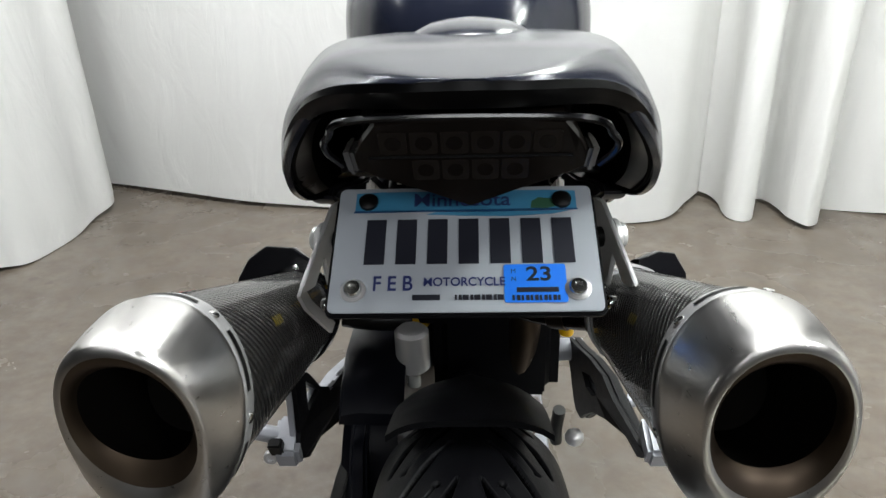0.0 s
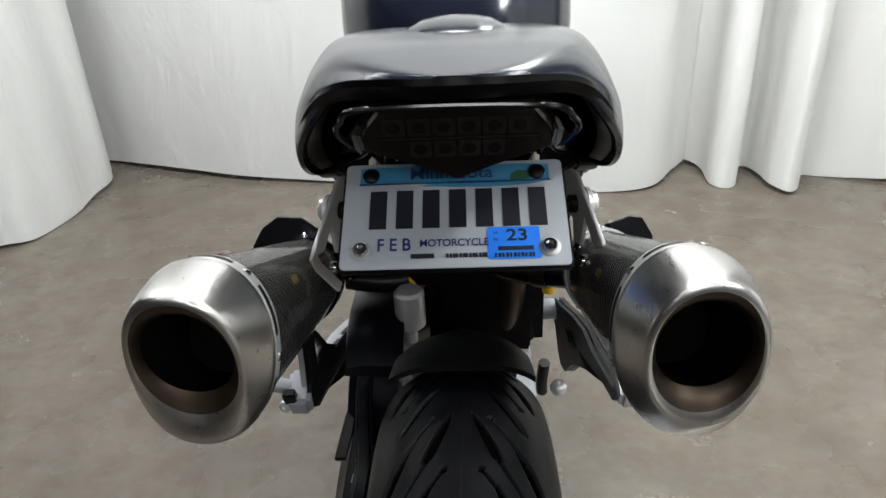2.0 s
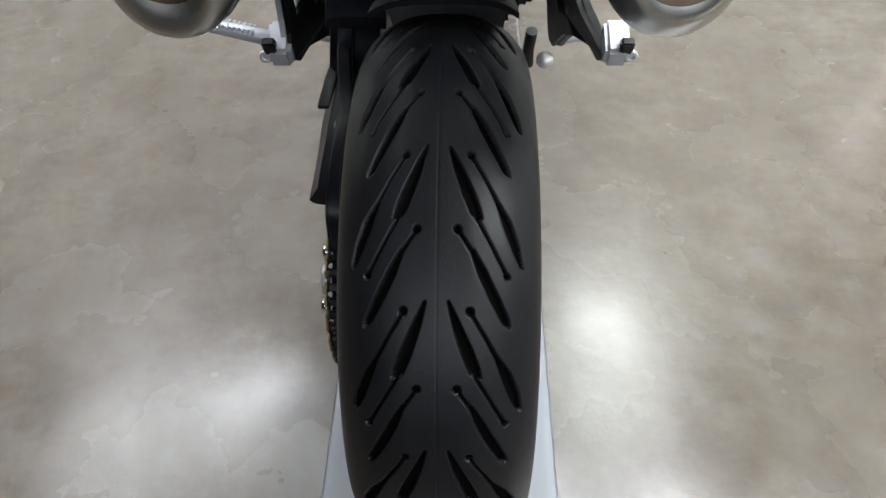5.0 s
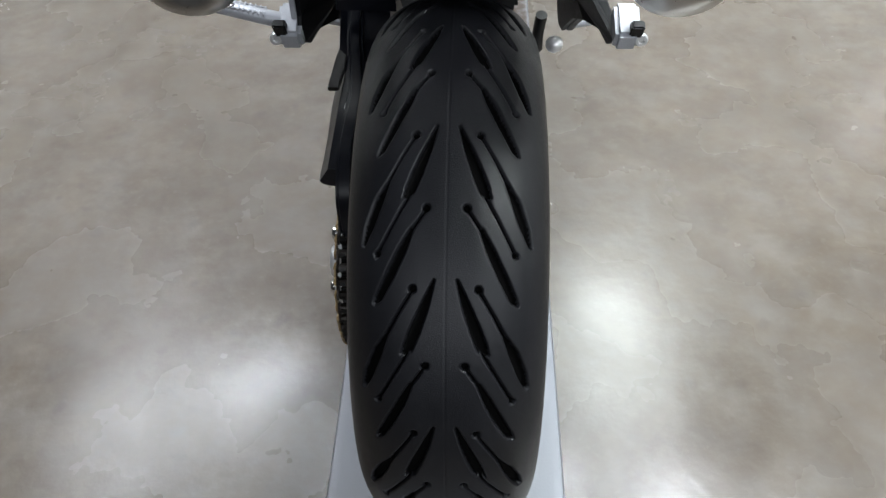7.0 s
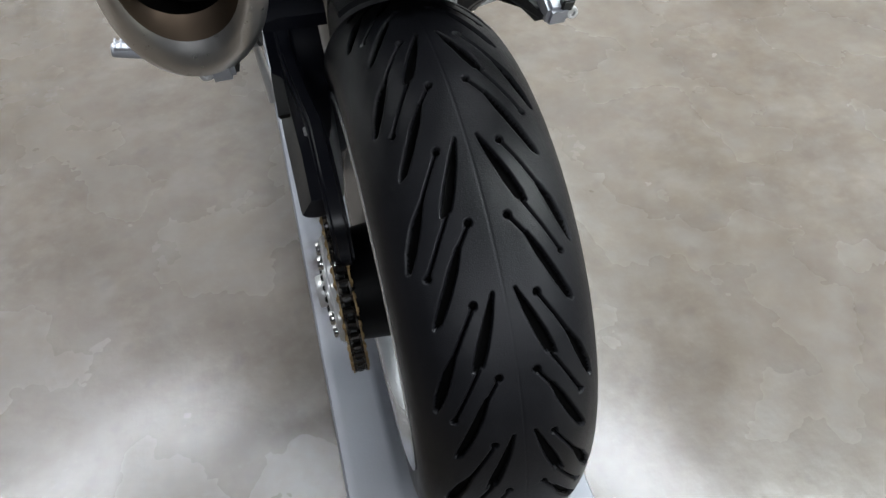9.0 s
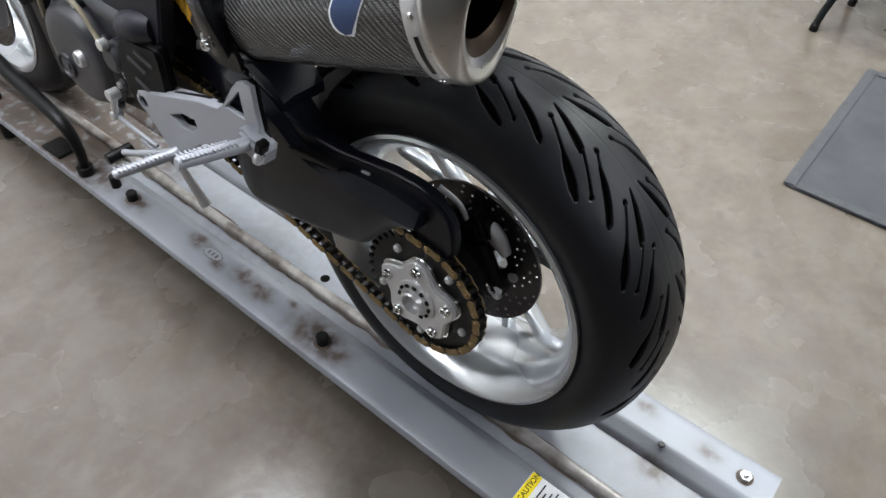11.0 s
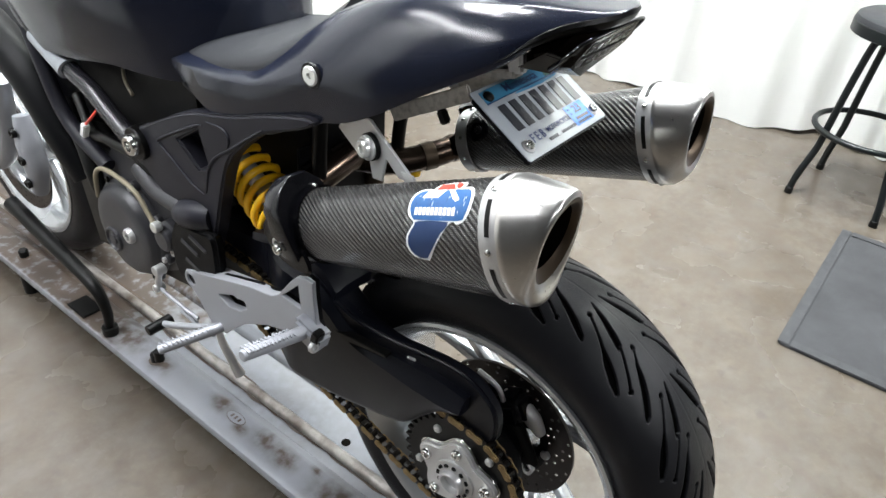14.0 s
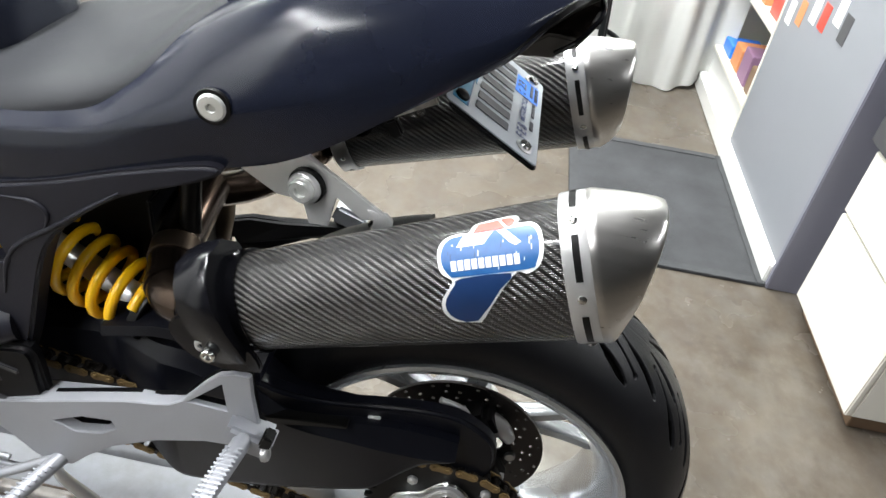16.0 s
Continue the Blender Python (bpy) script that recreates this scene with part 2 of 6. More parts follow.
M["greydark"] = material("dark_grey_enamel", (0.05, 0.05, 0.055), 0.5)
M["white_stk"] = material("white_sticker", (0.8, 0.8, 0.8), 0.35)
M["blue_stk"] = material("blue_sticker", (0.006, 0.028, 0.10), 0.35, 0, 0.1, 60)
M["mid_stk"] = material("mid_blue_sticker", (0.010, 0.080, 0.24), 0.35, 0, 0.3, 160)
M["red_stk"] = material("red_sticker", (0.6, 0.05, 0.03), 0.35)
M["yellow_stk"] = material("yellow_sticker", (0.85, 0.68, 0.02), 0.4)
M["olive"] = material("worn_yellow_print", (0.22, 0.17, 0.02), 0.5)
M["gauze"] = material("gauze_wire", (0.22, 0.19, 0.13), 0.5)


def carbon():
    """Two-by-two twill: tows 2 mm wide that run along and round the sleeve under a clear coat."""
    m = material("carbon_weave", (0.03, 0.03, 0.032), 0.3, 0, 0.05, 30, coat=0.55)
    nt = m.node_tree
    b = nt.nodes["Principled BSDF"]
    uv = nt.nodes.new("ShaderNodeUVMap")
    xyz = nt.nodes.new("ShaderNodeSeparateXYZ")
    nt.links.new(uv.outputs[0], xyz.inputs[0])

    def calc(op, a, c=0.0):
        n = nt.nodes.new("ShaderNodeMath")
        n.operation = op
        for k, q in enumerate((a, c)):
            if isinstance(q, (int, float)):
                n.inputs[k].default_value = q
            else:
                nt.links.new(q, n.inputs[k])
        return n.outputs[0]
    u, v = calc("DIVIDE", xyz.outputs[0], 0.0020), calc("DIVIDE", xyz.outputs[1], 0.0020)
    step = calc("FLOORED_MODULO", calc("SUBTRACT", calc("FLOOR", u), calc("FLOOR", v)), 4.0)
    warp = calc("LESS_THAN", step, 1.5)
    fu, fv = calc("FRACT", u), calc("FRACT", v)
    # each tow is rounded across its width
    ru = calc("SUBTRACT", 1.0, calc("POWER", calc("ABSOLUTE", calc("SUBTRACT", calc("MULTIPLY", fu, 2.0), 1.0)), 3.0))
    rv = calc("SUBTRACT", 1.0, calc("POWER", calc("ABSOLUTE", calc("SUBTRACT", calc("MULTIPLY", fv, 2.0), 1.0)), 3.0))
    height = calc("ADD", calc("MULTIPLY", warp, ru), calc("MULTIPLY", calc("SUBTRACT", 1.0, warp), calc("MULTIPLY", rv, 0.3)))
    nz = nt.nodes.new("ShaderNodeTexNoise")
    nz.inputs["Scale"].default_value, nz.inputs["Detail"].default_value = 60, 3
    nt.links.new(nt.nodes["Mapping"].outputs[0], nz.inputs[0])
    tone = calc("MULTIPLY", calc("ADD", calc("MULTIPLY", warp, 0.75), 0.10), calc("ADD", calc("MULTIPLY", height, 0.8), 0.2))
    tone = calc("MULTIPLY", tone, calc("ADD", nz.outputs[0], 0.45))
    mix = nt.nodes.new("ShaderNodeMix")
    mix.data_type = "RGBA"
    mix.inputs[6].default_value, mix.inputs[7].default_value = (0.0006, 0.0006, 0.0007, 1), (0.046, 0.044, 0.042, 1)
    nt.links.new(tone, mix.inputs[0])
    nt.links.new(mix.outputs[2], b.inputs["Base Color"])
    nt.links.new(calc("SUBTRACT", 0.50, calc("MULTIPLY", warp, 0.26)), b.inputs["Roughness"])
    # the floats line up as slanting ridges
    slant = calc("SINE", calc("MULTIPLY", calc("SUBTRACT", u, v), math.pi / 2))
    height = calc("ADD", height, calc("MULTIPLY", slant, 0.55))
    bp = nt.nodes.new("ShaderNodeBump")
    bp.inputs["Strength"].default_value, bp.inputs["Distance"].default_value = 0.8, 0.0010
    nt.links.new(height, bp.inputs["Height"])
    nt.links.new(bp.outputs[0], b.inputs["Normal"])
    return m


M["carbon"] = carbon()


# ---------------------------------------------------------------- mesh helpers
def part(name, bm, mat, parent=None, label="", smooth=True):
    """Links a bmesh as one mesh object, under parent if given."""
    me = bpy.data.meshes.new(name)
    bmesh.ops.recalc_face_normals(bm, faces=bm.faces)
    bm.to_mesh(me)
    bm.free()
    me.materials.append(M[mat] if isinstance(mat, str) else mat)
    if smooth:
        me.shade_smooth()
        me.set_sharp_from_angle(angle=radians(38))
    o = new(name, me)
    if parent is not None:
        o.parent = parent
    if label:
        tagged(o, label)
    return o


def share(ob, name, m, parent):
    """Another object on ob's mesh, at the pose m."""
    o = new(name, ob.data)
    o.parent = parent
    o.matrix_basis = m
    return o


def loft(rings, closed=True, caps=True, bm=None, uv=None):
    """Skin through rings of equal point counts. uv: metres per ring point around, and along."""
    bm = bm or bmesh.new()
    rows = [[bm.verts.new(p) for p in r] for r in rings]
    n = len(rows[0])
    layer = bm.loops.layers.uv.verify() if uv else None
    for i in range(len(rows) - 1):
        for j in range(n if closed else n - 1):
            k = (j + 1) % n
            f = bm.faces.new((rows[i][j], rows[i][k], rows[i + 1][k], rows[i + 1][j]))
            if uv:
                for l, (a, b) in zip(f.loops, ((i, j), (i, j + 1), (i + 1, j + 1), (i + 1, j))):
                    l[layer].uv = (uv[0] * b, uv[1][a])
    if caps and closed:
        bm.faces.new(rows[0][::-1])
        bm.faces.new(rows[-1])
    return bm


def spline(pts, per=8):
    """Catmull-Rom through points."""
    p = [Vector(q) for q in pts]
    p = [2 * p[0] - p[1], *p, 2 * p[-1] - p[-2]]
    out = []
    for i in range(1, len(p) - 2):
        for k in range(per):
            t = k / per
            a, b, c, d = p[i - 1:i + 3]
            out.append(0.5 * (2 * b + (c - a) * t + (2 * a - 5 * b + 4 * c - d) * t * t + (3 * b - a - 3 * c + d) * t ** 3))
    out.append(p[-2])
    return out


def tube(pts, r, seg=12, per=6, bm=None, smooth=True):
    """A round bar along a path; r is one radius or one for each given point."""
    path = spline(pts, per) if smooth and len(pts) > 2 else [Vector(q) for q in pts]
    n = len(path)
    rs = [r] * n if not isinstance(r, (list, tuple)) else [float(np.interp(i / (n - 1), np.linspace(0, 1, len(r)), r)) for i in range(n)]
    d = (path[1] - path[0]).normalized()
    u = d.orthogonal().normalized()
    rings = []
    for i, q in enumerate(path):
        e = ((path[min(i + 1, n - 1)] - path[max(i - 1, 0)])).normalized()
        u = (u - e * u.dot(e)).normalized()
        v = e.cross(u)
        rings.append([q + rs[i] * (u * math.cos(a) + v * math.sin(a)) for a in np.linspace(0, 2 * math.pi, seg, endpoint=False)])
    return loft(rings, bm=bm)


def lathe(profile, m, seg=48, closed=False, bm=None, squash=(1, 1)):
    """Turn (along, radius) pairs about the local x axis of m."""
    bm = bm or bmesh.new()
    rings = []
    for a, r in profile:
        rings.append([bm.verts.new(m @ Vector((a, r * squash[0] * math.cos(t), r * squash[1] * math.sin(t)))) for t in np.linspace(0, 2 * math.pi, seg, endpoint=False)])
    k = len(rings)
    for i in range(k if closed else k - 1):
        a, b = rings[i], rings[(i + 1) % k]
        for j in range(seg):
            bm.faces.new((a[j], a[(j + 1) % seg], b[(j + 1) % seg], b[j]))
    if not closed:
        for ring, (_, r) in ((rings[0], profile[0]), (rings[-1], profile[-1])):
            bm.faces.new(ring)
    return bm


def prism(poly, x0, x1, m=None, bevel=0.003, holes=(), bm=None, segs=2):
    """A plate with the outline poly in (y, z), from x0 to x1, edges rounded; holes are outlines cut through it."""
    own = bmesh.new()
    verts, edges = [], []
    for loop in (poly, *holes):
        vs = [own.verts.new((x0, y, z)) for y, z in loop]
        edges += [own.edges.new((vs[i], vs[(i + 1) % len(vs)])) for i in range(len(vs))]
    bmesh.ops.triangle_fill(own, use_beauty=True, use_dissolve=True, edges=edges)
    g = bmesh.ops.extrude_face_region(own, geom=own.faces[:])
    bmesh.ops.translate(own, verts=[v for v in g["geom"] if isinstance(v, bmesh.types.BMVert)], vec=(x1 - x0, 0, 0))
    bmesh.ops.recalc_face_normals(own, faces=own.faces)
    if bevel:
        rim = [e for e in own.edges if len(e.link_faces) == 2 and e.calc_face_angle(0) > 1.0 and abs(e.verts[0].co.x - e.verts[1].co.x) < 1e-6]
        bmesh.ops.bevel(own, geom=rim, offset=bevel, segments=segs, affect="EDGES", clamp_overlap=True)
    if m is not None:
        own.transform(m)
    if bm is None:
        return own
    join(bm, own)
    return bm


def join(bm, other):
    me = bpy.data.meshes.new("tmp")
    other.to_mesh(me)
    other.free()
    bm.from_mesh(me)
    bpy.data.meshes.remove(me)
    return bm


def box(sx, sy, sz, m=None, bevel=0.004, segs=2, bm=None):
    own = bmesh.new()
    bmesh.ops.create_cube(own, size=1)
    bmesh.ops.scale(own, vec=(sx, sy, sz), verts=own.verts)
    if bevel:
        bmesh.ops.bevel(own, geom=own.edges[:], offset=bevel, segments=segs, affect="EDGES", clamp_overlap=True)
    if m is not None:
        own.transform(m)
    return join(bm, own) if bm is not None else own


def smooth_poly(pts, per=5):
    p = [Vector((a, b, 0)) for a, b in pts]
    n = len(p)
    out = []
    for i in range(n):
        a, b, c, d = p[i - 1], p[i], p[(i + 1) % n], p[(i + 2) % n]
        for k in range(per):
            t = k / per
            q = 0.5 * (2 * b + (c - a) * t + (2 * a - 5 * b + 4 * c - d) * t * t + (3 * b - a - 3 * c + d) * t ** 3)
            out.append((q.x, q.y))
    return out


def rounded_rect(w, h, r, n=5):
    out = []
    for cx, cy, a0 in ((w / 2 - r, h / 2 - r, 0), (-w / 2 + r, h / 2 - r, 90), (-w / 2 + r, -h / 2 + r, 180), (w / 2 - r, -h / 2 + r, 270)):
        for k in range(n + 1):
            a = radians(a0 + 90 * k / n)
            out.append((cx + r * math.cos(a), cy + r * math.sin(a)))
    return out


def circle(cy, cz, r, n=16):
    return [(cy + r * math.cos(a), cz + r * math.sin(a)) for a in np.linspace(0, 2 * math.pi, n, endpoint=False)]


def cylinder(p, q, r, seg=24, bevel=0.0015, r2=None):
    """A turned bar from p to q with eased ends."""
    p, q = Vector(p), Vector(q)
    L = (q - p).length
    x = (q - p).normalized()
    y = x.orthogonal().normalized()
    m = Matrix((x, y, x.cross(y))).transposed().to_4x4()
    m.translation = p
    r2 = r if r2 is None else r2
    b = min(bevel, L / 3, r / 3)
    return lathe([(0, r - b), (b, r), (L - b, r2), (L, r2 - b)], m, seg)


def hexbolt(p, d, r, h, recess=True):
    """A socket-head bolt at p pointing along d."""
    d = Vector(d).normalized()
    y = d.orthogonal().normalized()
    m = Matrix((d, y, d.cross(y))).transposed().to_4x4()
    m.translation = Vector(p)
    prof = [(0, r), (h * 0.7, r), (h, r * 0.85), (h, r * 0.5), (h * 0.45, r * 0.45)] if recess else [(0, r), (h * 0.6, r), (h, r * 0.6)]
    return lathe(prof, m, 18)


def text_mesh(body, size, m, depth=0.0, bold=0.0):
    c = bpy.data.curves.new("lettering", "FONT")
    c.body, c.size, c.align_x, c.align_y, c.extrude, c.offset = body, size, "CENTER", "CENTER", depth, bold
    o = bpy.data.objects.new("lettering", c)
    scene.collection.objects.link(o)
    bpy.context.view_layer.update()
    me = bpy.data.meshes.new_from_object(o.evaluated_get(bpy.context.evaluated_depsgraph_get()))
    bpy.data.objects.remove(o)
    bpy.data.curves.remove(c)
    bm = bmesh.new()
    bm.from_mesh(me)
    bpy.data.meshes.remove(me)
    bm.transform(m)
    return bm


# ---------------------------------------------------------------- the room
def sheet(name, mat, sx, sy, sz, x, y, z, label="", category=""):
    o = part(name, box(sx, sy, sz, Matrix.Translation((x, y, z)), 0), mat, None, label, smooth=False)
    return tagged(o, category=category, kind="structure")


sheet("floor", "concrete", 16, 16, 0.1, 0, 0, -0.05, "worn brown-grey polished concrete floor", "floor")
# unseen ceiling and walls, kept dark so that less light bounces back
sheet("ceiling", "ceiling", 16, 16, 0.1, 0, 0, 3.25, "unseen ceiling above the lamps, kept dark to limit stray light", "ceiling")
sheet("wall_north", "wall", 16, 0.1, 3.2, 0, 6, 1.6, "unseen dark wall behind the drapes that limits stray light", "wall")
sheet("wall_south", "wall", 16, 0.1, 3.2, 0, -6, 1.6, "unseen dark wall that limits stray light", "wall")
sheet("wall_east", "wall", 0.1, 11.9, 3.2, 6, 0, 1.6, "unseen dark wall behind the drapes that limits stray light", "wall")
sheet("wall_west", "wall", 0.1, 11.9, 3.2, -6, 0, 1.6, "unseen dark wall behind the drapes that limits stray light", "wall")


def curtain(points, amp, waves, seed, z0=0.014, z1=2.9, lean=0.0):
    """A hanging drape whose hem follows the floor points, with folds that grow towards the hem."""
    rnd = random.Random(seed)
    path = spline([(x, y, 0) for x, y in points], 40)
    n = len(path)
    ph = [rnd.uniform(0, 6.3) for _ in range(6)]
    rings = []
    zs = [z0 + (z1 - z0) * k / 40 for k in range(41)]
    cols = []
    for i, p in enumerate(path):
        t = (path[min(i + 1, n - 1)] - path[max(i - 1, 0)]).normalized()
        nrm = Vector((-t.y, t.x, 0))
        s = i / (n - 1)
        col = []
        for z in zs:
            h = (z - z0) / (z1 - z0)
            w = sum(math.sin(waves * (k + 1) * 0.62 * s * 6.283 + ph[k] + h * (1.2 - 0.5 * k)) / (k + 1.2) for k in range(4))
            w += 0.25 * noise.noise((s * waves * 2, z * 1.3, seed))
            hem = 0.012 * math.sin(s * waves * 4 + ph[5]) * (1 - h)
            col.append(p + nrm * (amp * w * (0.75 + 0.25 * h) + lean * h) + Vector((0, 0, z + hem)))
        cols.append(col)
    bm = loft(cols, closed=False)
    g = bmesh.ops.solidify(bm, geom=bm.faces[:], thickness=0.004)
    return bm


def drape(name, label, *a, **k):
    o = part(name, curtain(*a, **k), "curtain")
    return tagged(o, label, "curtain", group="white drapes round the bay")


drape("curtain", "white cloth drape hanging beside the bay, hem near the floor", [(-2.02, 1.30), (-1.86, 1.60), (-1.73, 1.784), (-1.65, 1.874), (-1.598, 2.034), (-1.575, 2.232), (-1.57, 2.40), (-1.64, 2.56)], 0.014, 2, 3)
drape("curtain", "broad smooth white cloth drape behind the motorcycle", [(-1.9, 2.78), (-1.66, 2.68), (-1.491, 2.605), (-1.272, 2.515), (-1.008, 2.42), (-0.796, 2.375), (-0.3, 2.28), (0.1, 2.21), (0.41, 2.17), (0.59, 2.16), (0.757, 2.195), (0.876, 2.339), (0.95, 2.43)], 0.012, 2, 5)
drape("curtain", "white cloth drape gathered into narrow folds", [(0.90, 2.47), (0.97, 2.42), (1.005, 2.34), (1.0, 2.21), (1.044, 2.165), (1.10, 2.2), (1.145, 2.34), (1.19, 2.345), (1.205, 2.25), (1.208, 2.136), (1.255, 2.068), (1.32, 2.128), (1.37, 2.27), (1.466, 2.258), (1.56, 2.215), (1.69, 2.17), (1.85, 2.14)], 0.006, 3, 8)
drape("curtain", "white cloth drape hanging beside the bay, hem near the floor", [(2.62, 2.2), (2.56, 1.4), (2.52, 1.0), (2.46, 0.5), (2.56, 0.0), (2.56, -0.3), (2.4, -0.6), (2.45, -0.9)], 0.055, 8, 12)

# ---------------------------------------------------------------- the motorcycle
bike = tagged(new("motorcycle"), "satin black sport motorcycle standing upright on a steel rail", "motorcycle")
AX = 0.39          # height of the rear axle
R = 0.315          # tyre radius
X = Vector((1, 0, 0))
AXLE = Matrix.Translation((0, 0, AX))


def tyre_profile(half=0.09, r=R, rb=0.214):
    """Cross-section (x, radius) from bead to bead."""
    side = [(0.074, rb), (0.081, rb + 0.010), (0.0875, rb + 0.024), (0.0905, rb + 0.040), (0.0885, rb + 0.054), (0.083, rb + 0.0655),
            (0.074, rb + 0.0765), (0.062, rb + 0.0865), (0.046, rb + 0.0945), (0.03, rb + 0.099), (0.015, rb + 0.1005), (0, rb + 0.101)]
    k = half / 0.0905
    side = [(a * k, rb + (b - rb) * (r - rb) / 0.101) for a, b in side]
    return side[:-1] + [(-a, b) for a, b in side[::-1]]


PERIOD = radians(23.3)
PHASE = radians(30.3)


def grooves():
    """Tread strokes of one period, one side: lists of (x, s, half width) in metres."""
    px = 0.00048
    raw = [
        [(34, 0, 6), (35, 1, 6)], [(36, 4, 1.5), (60, 38, 1.9)], [(60, 36, 3), (76, 70, 7), (98, 115, 7.6), (118, 155, 6), (124, 164, 2)],
        [(56, -132, 6), (57, -131, 6)], [(58, -128, 1.5), (84, -85, 1.5), (106, -44, 2.4)], [(104, -48, 3), (120, -15, 8), (136, 28, 8), (146, 60, 3)],
        [(20, -147, 1.5), (34, -108, 6.5), (52, -62, 9.6), (64, -32, 9), (74, -20, 2)], [(66, -20, 1.5), (92, 25, 1.5), (118, 74, 1.9)], [(119, 77, 5), (120, 78, 5)],
    ]
    return [[(x * px, s * px, w * px) for x, s, w in line] for line in raw]


def tyre_mesh(tread=True, around=1500, across=112, half=0.09, r=R, rb=0.214):
    prof = tyre_profile(half, r, rb)
    pp = spline([(a, b, 0) for a, b in prof], 6)
    seg = np.array([(p.x, p.y) for p in pp])
    d = np.concatenate([[0], np.cumsum(np.hypot(*np.diff(seg, axis=0).T))])
    if tread:
        mid = d[-1] / 2
        u = np.concatenate([np.linspace(0, mid - 0.083, 18, endpoint=False), np.linspace(mid - 0.083, mid + 0.083, 190), np.linspace(mid + 0.083, d[-1], 19)[1:]])
        across = len(u)
    else:
        u = np.linspace(0, d[-1], across)
    px, pr = np.interp(u, d, seg[:, 0]), np.interp(u, d, seg[:, 1])
    th = np.linspace(0, 2 * math.pi, around, endpoint=False)
    depth = np.zeros((around, across))
    if tread:
        P = PERIOD * r
        n_rep = round(2 * math.pi / PERIOD)
        arc = 2 * math.pi / n_rep
        for line in grooves():
            for (x0, s0, w0), (x1, s1, w1) in zip(line[:-1], line[1:]):
                c = ((th - PHASE + arc / 2 - (s0 + s1) / 2 / P * arc) % arc) - arc / 2
                s = (c / arc * P)[:, None] + (s0 + s1) / 2
                for sg in (-1, 1):
                    x = sg * px[None, :]
                    ex, es = x1 - x0, s1 - s0
                    t = np.clip(((x - x0) * ex + (s - s0) * es) / (ex * ex + es * es + 1e-12), 0, 1)
                    dist = np.hypot(x - x0 - t * ex, s - s0 - t * es) - (w0 + (w1 - w0) * t)
                    depth = np.maximum(depth, np.clip(0.5 - dist / 0.0017, 0, 1) * 0.0065)
        seam = np.exp(-(px / 0.0006) ** 2) * 0.0004
        depth = depth + seam[None, :]
    nx = np.gradient(pr, u)
    nr = -np.gradient(px, u)
    if nr[across // 2] < 0:
        nx, nr = -nx, -nr
    xx = px[None, :] - depth * nx[None, :]
    rr = pr[None, :] - depth * nr[None, :]
    # the angle runs from the top of the wheel towards the rear
    y, z = -rr * np.sin(th)[:, None], rr * np.cos(th)[:, None]
    co = np.stack([xx, y, z], axis=-1).reshape(-1, 3)
    i, j = np.meshgrid(np.arange(around), np.arange(across - 1), indexing="ij")
    k = (i + 1) % around
    f = np.stack([i * across + j, i * across + j + 1, k * across + j + 1, k * across + j], axis=-1).reshape(-1, 4)
    me = bpy.data.meshes.new("tyre")
    me.from_pydata(co.tolist(), [], f.tolist())
    me.shade_smooth()
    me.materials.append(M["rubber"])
    me.materials.append(M["groove_shade"])
    # groove bottoms take a near-black rubber: their shade is in the colour
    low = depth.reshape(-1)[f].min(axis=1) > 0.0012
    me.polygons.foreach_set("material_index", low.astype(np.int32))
    return me


def wheel(name, m, half, r, rb, tread, spokes, label, x_spoke):
    """Rim with tyre, spokes and hub; local x is the axle."""
    k = rb / 0.214
    h = half / 0.09
    rim = part(name, lathe([(-0.089 * h, 0.229 * k), (-0.0905 * h, 0.224 * k), (-0.087 * h, 0.216 * k), (-0.074 * h, 0.207 * k), (-0.058 * h, 0.196 * k), (-0.03 * h, 0.191 * k),
                            (0.03 * h, 0.191 * k), (0.058 * h, 0.196 * k), (0.074 * h, 0.207 * k), (0.087 * h, 0.216 * k), (0.0905 * h, 0.224 * k), (0.089 * h, 0.229 * k),
                            (0.080 * h, 0.228 * k), (0.072 * h, 0.215 * k), (-0.072 * h, 0.215 * k), (-0.080 * h, 0.228 * k)], Matrix(), 96, closed=True), "silver", bike, label)
    rim.matrix_basis = m
    ty = new("tyre", tyre_mesh(tread, 1900 if tread else 240, 112 if tread else 40, half, r, rb))
    ty.parent = rim
    tagged(ty, "black rubber tyre with slanted tread grooves")
    first = None
    for i in range(spokes):
        a = 2 * math.pi * (i + 0.15) / spokes
        if first is None:
            b = bmesh.new()
            for sgn in (-1, 1):
                path = [(x_spoke, 0.006 * sgn, 0.05), (x_spoke, 0.010 * sgn, 0.10), (x_spoke, 0.022 * sgn, 0.15), (x_spoke - 0.002, 0.036 * sgn, 0.194 * k)]
                rings = []
                for q in spline(path, 5):
                    rings.append([q + Vector((dx, dy, 0)) for dx, dy in ((-0.013, -0.006), (-0.010, -0.008), (0.010, -0.008), (0.013, -0.006), (0.013, 0.006), (0.010, 0.008), (-0.010, 0.008), (-0.013, 0.006))])
                loft(rings, bm=b)
            first = part("spoke", b, "silver", rim)
            first.matrix_basis = Matrix.Rotation(a, 4, "X")
        else:
            share(first, "spoke", Matrix.Rotation(a, 4, "X"), rim)
    part("hub", lathe([(-0.055, 0.03), (-0.05, 0.04), (-0.02, 0.045), (x_spoke - 0.02, 0.058), (x_spoke + 0.02, 0.058), (x_spoke + 0.03, 0.04), (0.07, 0.03)], Matrix(), 40), "silver", rim)
    return rim


rear = wheel("rear_wheel", AXLE, 0.09, R, 0.214, True, 5, "silver rear wheel with a deep open rim", 0.052)


